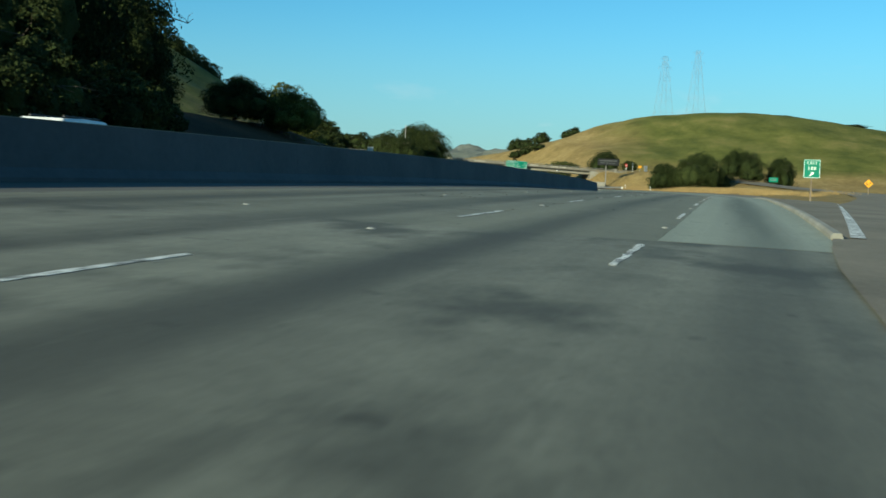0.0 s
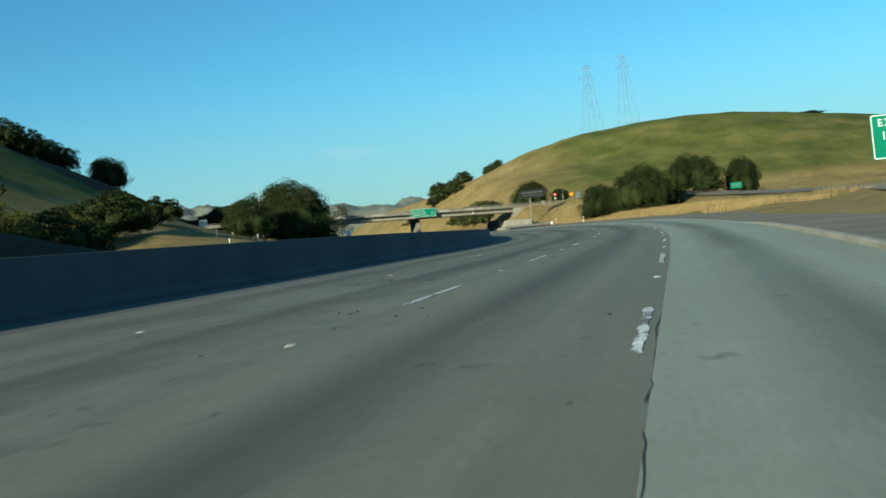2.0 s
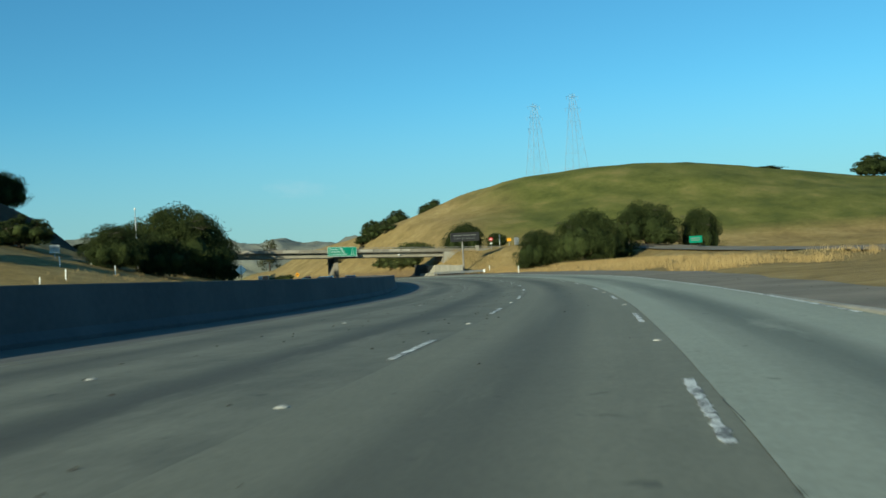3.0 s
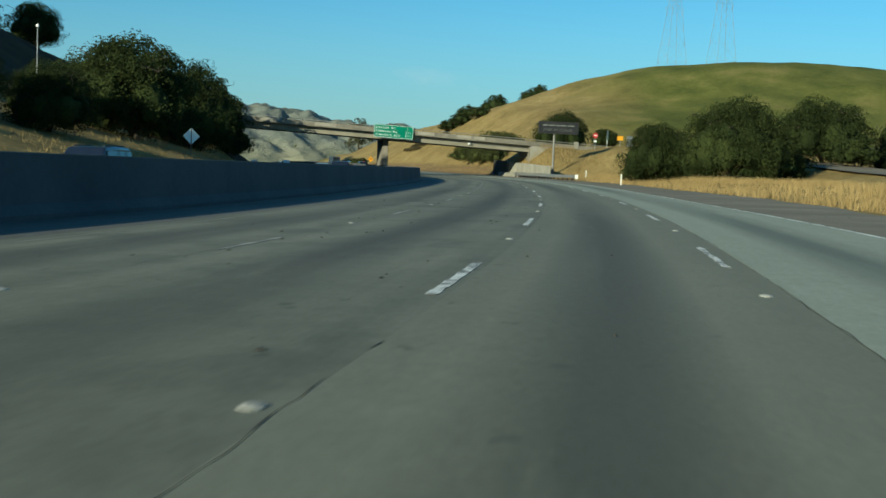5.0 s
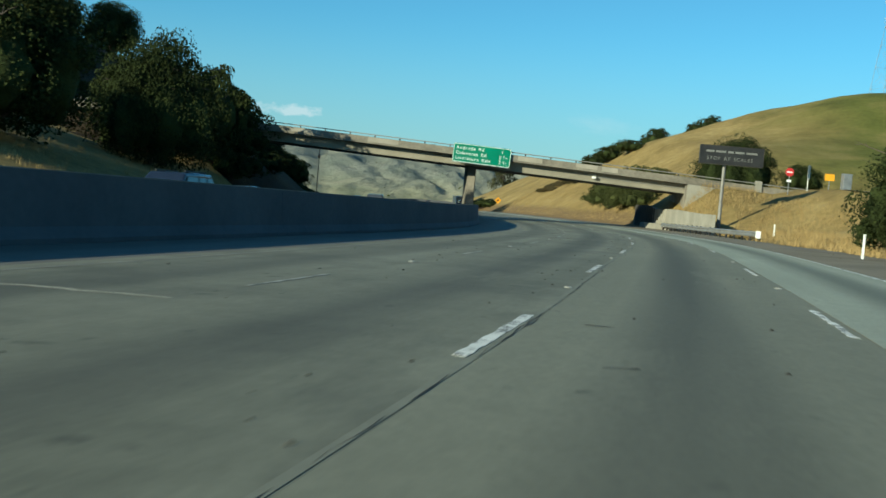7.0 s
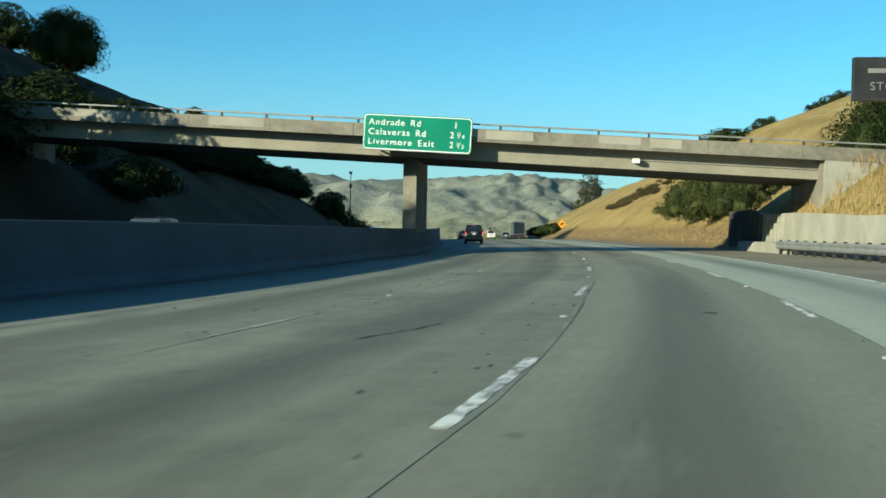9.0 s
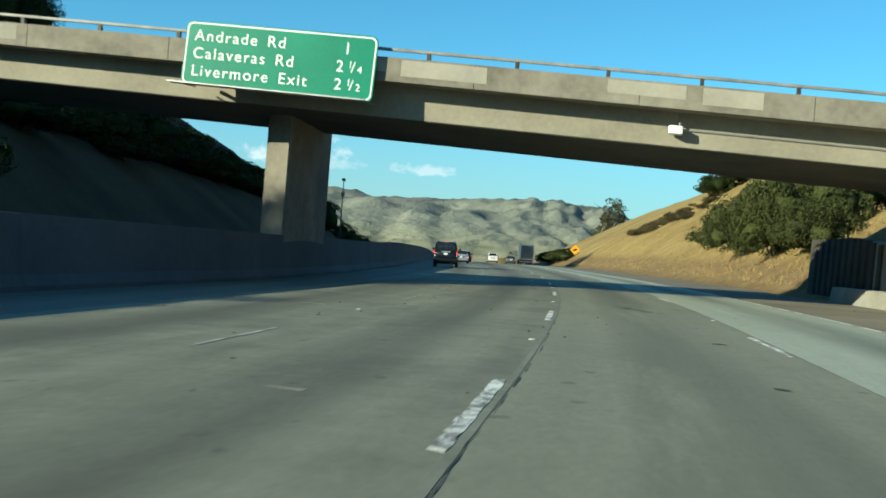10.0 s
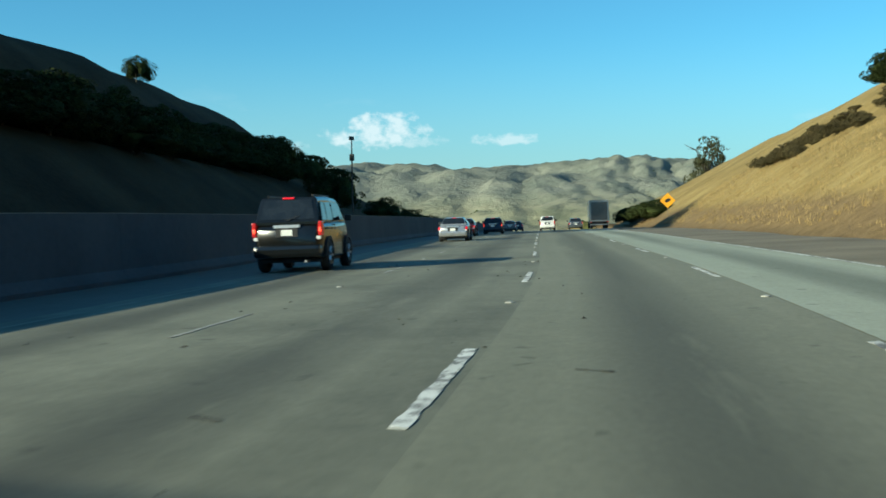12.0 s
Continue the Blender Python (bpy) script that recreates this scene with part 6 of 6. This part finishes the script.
def vehicle(name, m, label, category, paint, length, width, deck, roof, cabin, hood=None, wheel_r=0.34, boxy=False, lit=False, clear=0.24, group=""):
    """A car seen mainly from behind. y runs forward from the rear bumper; cabin: rear base, rear top, front top, front base."""
    v = thing(name, m, label, category, group)
    half = width / 2
    belt = deck
    hood = hood or deck - 0.04
    c0, c1, c2, c3 = cabin
    lower = loft([
        body_section(0.02, half - 0.14, clear + 0.2, belt - 0.16, 0.1),
        body_section(0.12, half - 0.05, clear + 0.06, belt - 0.04, 0.12),
        body_section(0.45, half, clear, belt, 0.12),
        body_section(c3 - 0.1, half, clear, belt + 0.02, 0.12),
        body_section(c3 + 0.1, half - 0.01, clear, hood + 0.04, 0.14),
        body_section(length - 0.5, half - 0.05, clear + 0.02, hood - 0.08, 0.16),
        body_section(length - 0.08, half - 0.16, clear + 0.1, hood - 0.26, 0.16),
        body_section(length, half - 0.28, clear + 0.2, hood - 0.36, 0.12),
    ])
    bmesh.ops.smooth_vert(lower, verts=lower.verts, factor=0.15, use_axis_x=True, use_axis_y=False, use_axis_z=True)
    part("body", lower, paint, v, smooth=True)
    lean = 0.13 if boxy else 0.22
    cab_ = loft([
        body_section(c0, half - 0.08, belt - 0.05, belt + 0.03, 0.02, 0.02),
        body_section(c1, half - 0.04 - lean * 0.6, belt - 0.05, roof - 0.03, 0.1, lean * 0.55),
        body_section((c1 + c2) / 2, half - 0.02 - lean * 0.55, belt - 0.05, roof, 0.12, lean * 0.5),
        body_section(c2, half - 0.03 - lean * 0.6, belt - 0.05, roof - 0.04, 0.12, lean * 0.55),
        body_section(c3, half - 0.06, belt - 0.05, belt + 0.03, 0.02, 0.02),
    ])
    part("cabin", cab_, paint, v, smooth=False)
    # glass
    bm = bmesh.new()
    dz, dy = roof - 0.16 - belt - 0.06, (c1 - c0)
    n = Vector((0, -(roof - belt), c1 - c0)).normalized() * 0.015
    t0, t1 = 0.12, 0.86
    q = [(-half + 0.2, c0 + dy * t0, belt + (roof - belt) * t0), (half - 0.2, c0 + dy * t0, belt + (roof - belt) * t0), (half - 0.33, c0 + dy * t1, belt + (roof - belt) * t1), (-half + 0.33, c0 + dy * t1, belt + (roof - belt) * t1)]
    vs = [bm.verts.new(Vector(p) + n * 1.6) for p in q]
    ws = [bm.verts.new(Vector(p) - n) for p in q]
    bm.faces.new(vs)
    bm.faces.new(ws[::-1])
    for i in range(4):
        j = (i + 1) % 4
        bm.faces.new((vs[i], ws[i], ws[j], vs[j]))
    bmesh.ops.recalc_face_normals(bm, faces=bm.faces)
    part("rear_window", bm, M_GLASS, v, "dark tinted rear window")
    mid = (c1 + c2) / 2
    for s in (-1, 1):
        x = s * (half - 0.03)
        zt, zb = roof - 0.17, belt + 0.05
        le = lean * 0.9
        panes = [[(c0 + 0.25, zb, 0.03), (c1 + 0.12, zt, le), (c1 + 0.5 if boxy else c1 + 0.3, zt, le), (c1 + 0.55 if boxy else c1 + 0.3, zb, 0.03)]] if boxy else []
        a0 = c1 + 0.62 if boxy else c0 + 0.35
        panes.append([(a0, zb, 0.03), (a0 if boxy else c1 + 0.1, zt, le), (mid + 0.1, zt, le), (mid + 0.1, zb, 0.03)])
        panes.append([(mid + 0.2, zb, 0.03), (mid + 0.2, zt, le), (c2 - 0.05, zt, le), (c3 - 0.35, zb, 0.03)])
        for p in panes:
            side_glass("side_window", p, x, v)
        part("mirror", box(bmesh.new(), s * (half + 0.02), s * (half + 0.22), c3 - 0.55, c3 - 0.42, belt + 0.02, belt + 0.2, 0.03), M_PLASTIC, v)
        for yy in (mid - 0.05, mid - 1.0):
            part("door_handle", new_box(s * half - 0.01 if s > 0 else -half - 0.025, s * half + 0.025 if s > 0 else -half + 0.01, yy, yy + 0.18, belt - 0.2, belt - 0.16), M_PLASTIC, v)
        lens = M_TAIL if lit else M_TAILOFF
        z0, z1 = (belt - 0.36, belt + 0.03) if boxy else (belt - 0.28, belt - 0.1)
        tl = part("tail_lamp", box(bmesh.new(), min(s * (half - 0.12), s * (half - 0.012)), max(s * (half - 0.12), s * (half - 0.012)), 0.03, 0.3, z0, z1, 0.03), M_TAILOFF if boxy else lens, v, "red brake lamp")
        if boxy and lit:
            part("lit_bulb", box(bmesh.new(), min(s * (half - 0.11), s * (half - 0.03)), max(s * (half - 0.11), s * (half - 0.03)), 0.018, 0.1, z0 + 0.1, z0 + 0.22, 0.025), M_TAILHOT, tl, "glowing brake bulb")
        part("reversing_lens", box(bmesh.new(), min(s * (half - 0.17), s * (half - 0.05)), max(s * (half - 0.17), s * (half - 0.05)), 0.02, 0.1, z0 - 0.1, z0 - 0.01, 0.015), M_CLEARLENS, tl)
        for yy in (0.95 if length < 5 else 1.1, length - 0.9):
            bm = bmesh.new()
            for k in range(9):
                a, b = math.pi * k / 9, math.pi * (k + 1) / 9
                r0, r1 = wheel_r * 1.08, wheel_r * 1.28
                xo = s * (half + 0.025)
                f = [(xo, yy + r0 * math.cos(a), wheel_r + r0 * math.sin(a)), (xo, yy + r1 * math.cos(a), wheel_r + r1 * math.sin(a)), (xo, yy + r1 * math.cos(b), wheel_r + r1 * math.sin(b)), (xo, yy + r0 * math.cos(b), wheel_r + r0 * math.sin(b))]
                va = [bm.verts.new(p) for p in f]
                vb = [bm.verts.new((p[0] - s * 0.14, p[1], p[2])) for p in f]
                bm.faces.new(va)
                for i in range(4):
                    j = (i + 1) % 4
                    bm.faces.new((va[i], vb[i], vb[j], va[j]))
            bmesh.ops.recalc_face_normals(bm, faces=bm.faces)
            part("wheel_arch", bm, M_PLASTIC, v)
            wheel(v, s * (half - 0.1), yy, wheel_r, 0.24)
    part("rear_bumper", box(bmesh.new(), -half + 0.05, half - 0.05, -0.1, 0.3, clear + 0.06, clear + 0.4, 0.11), paint, v)
    part("plate_trim", new_box(-0.36, 0.36, -0.004, 0.08, belt - 0.13, belt - 0.05), M_CHROME, v)
    part("number_plate", new_box(-0.155, 0.155, -0.012, 0.05, belt - 0.34, belt - 0.18), M_PLATE, v)
    part("plate_recess", new_box(-0.3, 0.3, -0.006, 0.06, belt - 0.38, belt - 0.13), M_PLASTIC, v)
    part("high_brake_lamp", box(bmesh.new(), -0.16, 0.16, c1 - 0.06, c1 + 0.05, roof - 0.07, roof - 0.02, 0.01), M_TAIL if lit else M_TAILOFF, v)
    part("underbody", new_box(-half + 0.15, half - 0.15, 0.4, length - 0.5, clear - 0.08, clear + 0.1), M_PLASTIC, v)
    if boxy:
        for s in (-1, 1):
            part("roof_rail", box(bmesh.new(), s * (half - 0.36) - 0.025, s * (half - 0.36) + 0.025, c1 + 0.2, c2 - 0.2, roof - 0.01, roof + 0.05, 0.01), M_PLASTIC, v)
        part("rear_wiper", new_rod((0.0, c0 - 0.02, belt + 0.06), (0.35, c0 + 0.02, belt + 0.2), 0.012, 0.008), M_PLASTIC, v)
        part("exhaust", new_rod((0.5, -0.02, 0.3), (0.5, 0.4, 0.3), 0.035), M_STEEL, v)
    return v


def on_road(y, o, opposite_way=False):
    p = at(y, o)
    t = heading(y) + (180 if opposite_way else 0)
    c = math.degrees(math.atan(crossfall(y)))
    return Matrix.Translation(p) @ pose(0, 0, 0, 0, 0, t) @ pose(0, 0, 0, 0, -c if opposite_way else c, 0)


vehicle("sport_utility_vehicle", on_road(241.5, -10.3), "dark olive boxy sport utility vehicle with brake lamps lit", "car", M_CARDARK, 4.55, 1.95, 1.34, 2.06, (0.08, 0.4, 2.9, 3.6), 1.24, 0.42, True, True, 0.34)
vehicle("sedan", on_road(276.5, -8.7), "silver four-door sedan with brake lamps lit", "car", M_CARSILVER, 4.6, 1.78, 0.98, 1.45, (0.55, 1.25, 2.6, 3.4), None, 0.32, False, True)
vehicle("sedan", on_road(296, -9.5), "maroon sedan with brake lamps lit", "car", M_CARRED, 4.5, 1.76, 0.96, 1.43, (0.55, 1.2, 2.6, 3.4), None, 0.32, False, True)
vehicle("hatchback", on_road(309, -7.8), "dark blue hatchback with brake lamps lit", "car", M_CARBLUE, 4.2, 1.76, 1.0, 1.5, (0.15, 0.6, 2.5, 3.2), None, 0.32, True, True)
vehicle("sedan", on_road(350, -7.5), "dark grey sedan far ahead", "car", M_CARGREY, 4.5, 1.76, 0.96, 1.43, (0.55, 1.2, 2.6, 3.4), None, 0.32)
vehicle("sedan", on_road(363, -6.9), "dark blue sedan far ahead", "car", M_CARBLUE, 4.5, 1.76, 0.96, 1.43, (0.55, 1.2, 2.6, 3.4), None, 0.32)
vehicle("hatchback", on_road(339, -2.7), "white compact sport utility vehicle", "car", M_CARWHITE, 4.4, 1.82, 1.1, 1.68, (0.15, 0.6, 2.7, 3.4), None, 0.35, True, False, 0.3)
vehicle("sedan", on_road(349, 0.9), "pale blue-grey sedan ahead of the lorry", "car", M_CARGREY, 4.5, 1.76, 0.96, 1.43, (0.55, 1.2, 2.6, 3.4), None, 0.32)
for n, (y, o, paint, label, kind) in enumerate(((272, -22.5, M_CARWHITE, "white van roof over the barrier", "suv"), (176, -24.0, M_CARGREY, "grey pickup on the opposite lanes", "suv"), (108, -20.0, M_CARBLUE, "dark car on the opposite lanes", "suv"), (126, -24.2, M_CARGREY, "grey car on the opposite lanes", "sedan"), (50, -20.0, M_CARBLUE, "dark sport utility vehicle on the opposite lanes", "suv"), (-111.5, -18.2, M_CARWHITE, "white car roof over the barrier", "suv"), (300, -20.0, M_CARWHITE, "white car on the opposite lanes", "sedan"), (330, -24.0, M_CARSILVER, "silver car on the opposite lanes", "suv"))):
    m = on_road(y, o, True)
    if kind == "suv":
        vehicle("hatchback", m, label, "car", paint, 4.6, 1.85, 1.1, 1.75, (0.15, 0.55, 2.8, 3.5), None, 0.36, True, False, 0.3, "opposite traffic")
    else:
        vehicle("sedan", m, label, "car", paint, 4.5, 1.78, 0.97, 1.45, (0.55, 1.2, 2.6, 3.4), None, 0.32, group="opposite traffic")


def lorry(m):
    v = thing("box_lorry", m, "white box lorry seen from behind with a dark rear door", "lorry")
    part("cargo_box", box(bmesh.new(), -1.25, 1.25, 0, 7.0, 1.05, 3.75, 0.04), M_CARWHITE, v)
    part("rear_frame", box(bmesh.new(), -1.27, 1.27, -0.05, 0.06, 0.95, 3.8, 0.03), M_STEEL, v)
    part("rear_door", box(bmesh.new(), -1.08, 1.08, -0.075, -0.04, 1.15, 3.55, 0.01), M_CARGREY, v, "dark roll-up door")
    part("chassis", new_box(-0.5, 0.5, 0.1, 9.0, 0.6, 1.04), M_PLASTIC, v)
    part("cab", loft([body_section(7.2, 1.1, 0.7, 2.7, 0.2), body_section(8.2, 1.12, 0.7, 2.7, 0.2), body_section(8.7, 1.1, 0.7, 1.8, 0.2), body_section(9.3, 1.0, 0.7, 1.6, 0.2)]), M_CARWHITE, v)
    part("mud_flap", new_box(-1.15, -0.45, 0.45, 0.48, 0.25, 0.95), M_RUBBER, v)
    part("mud_flap", new_box(0.45, 1.15, 0.45, 0.48, 0.25, 0.95), M_RUBBER, v)
    part("bumper_bar", new_box(-1.2, 1.2, -0.02, 0.08, 0.5, 0.62), M_STEEL, v)
    for s in (-1, 1):
        part("tail_lamp", new_box(min(s * 1.0, s * 1.2), max(s * 1.0, s * 1.2), -0.08, 0.0, 0.82, 0.94), M_TAILOFF, v)
        for y in (1.6, 8.2):
            wheel(v, s * 1.02, y, 0.48, 0.3)
    return v


lorry(on_road(358, 4.3))
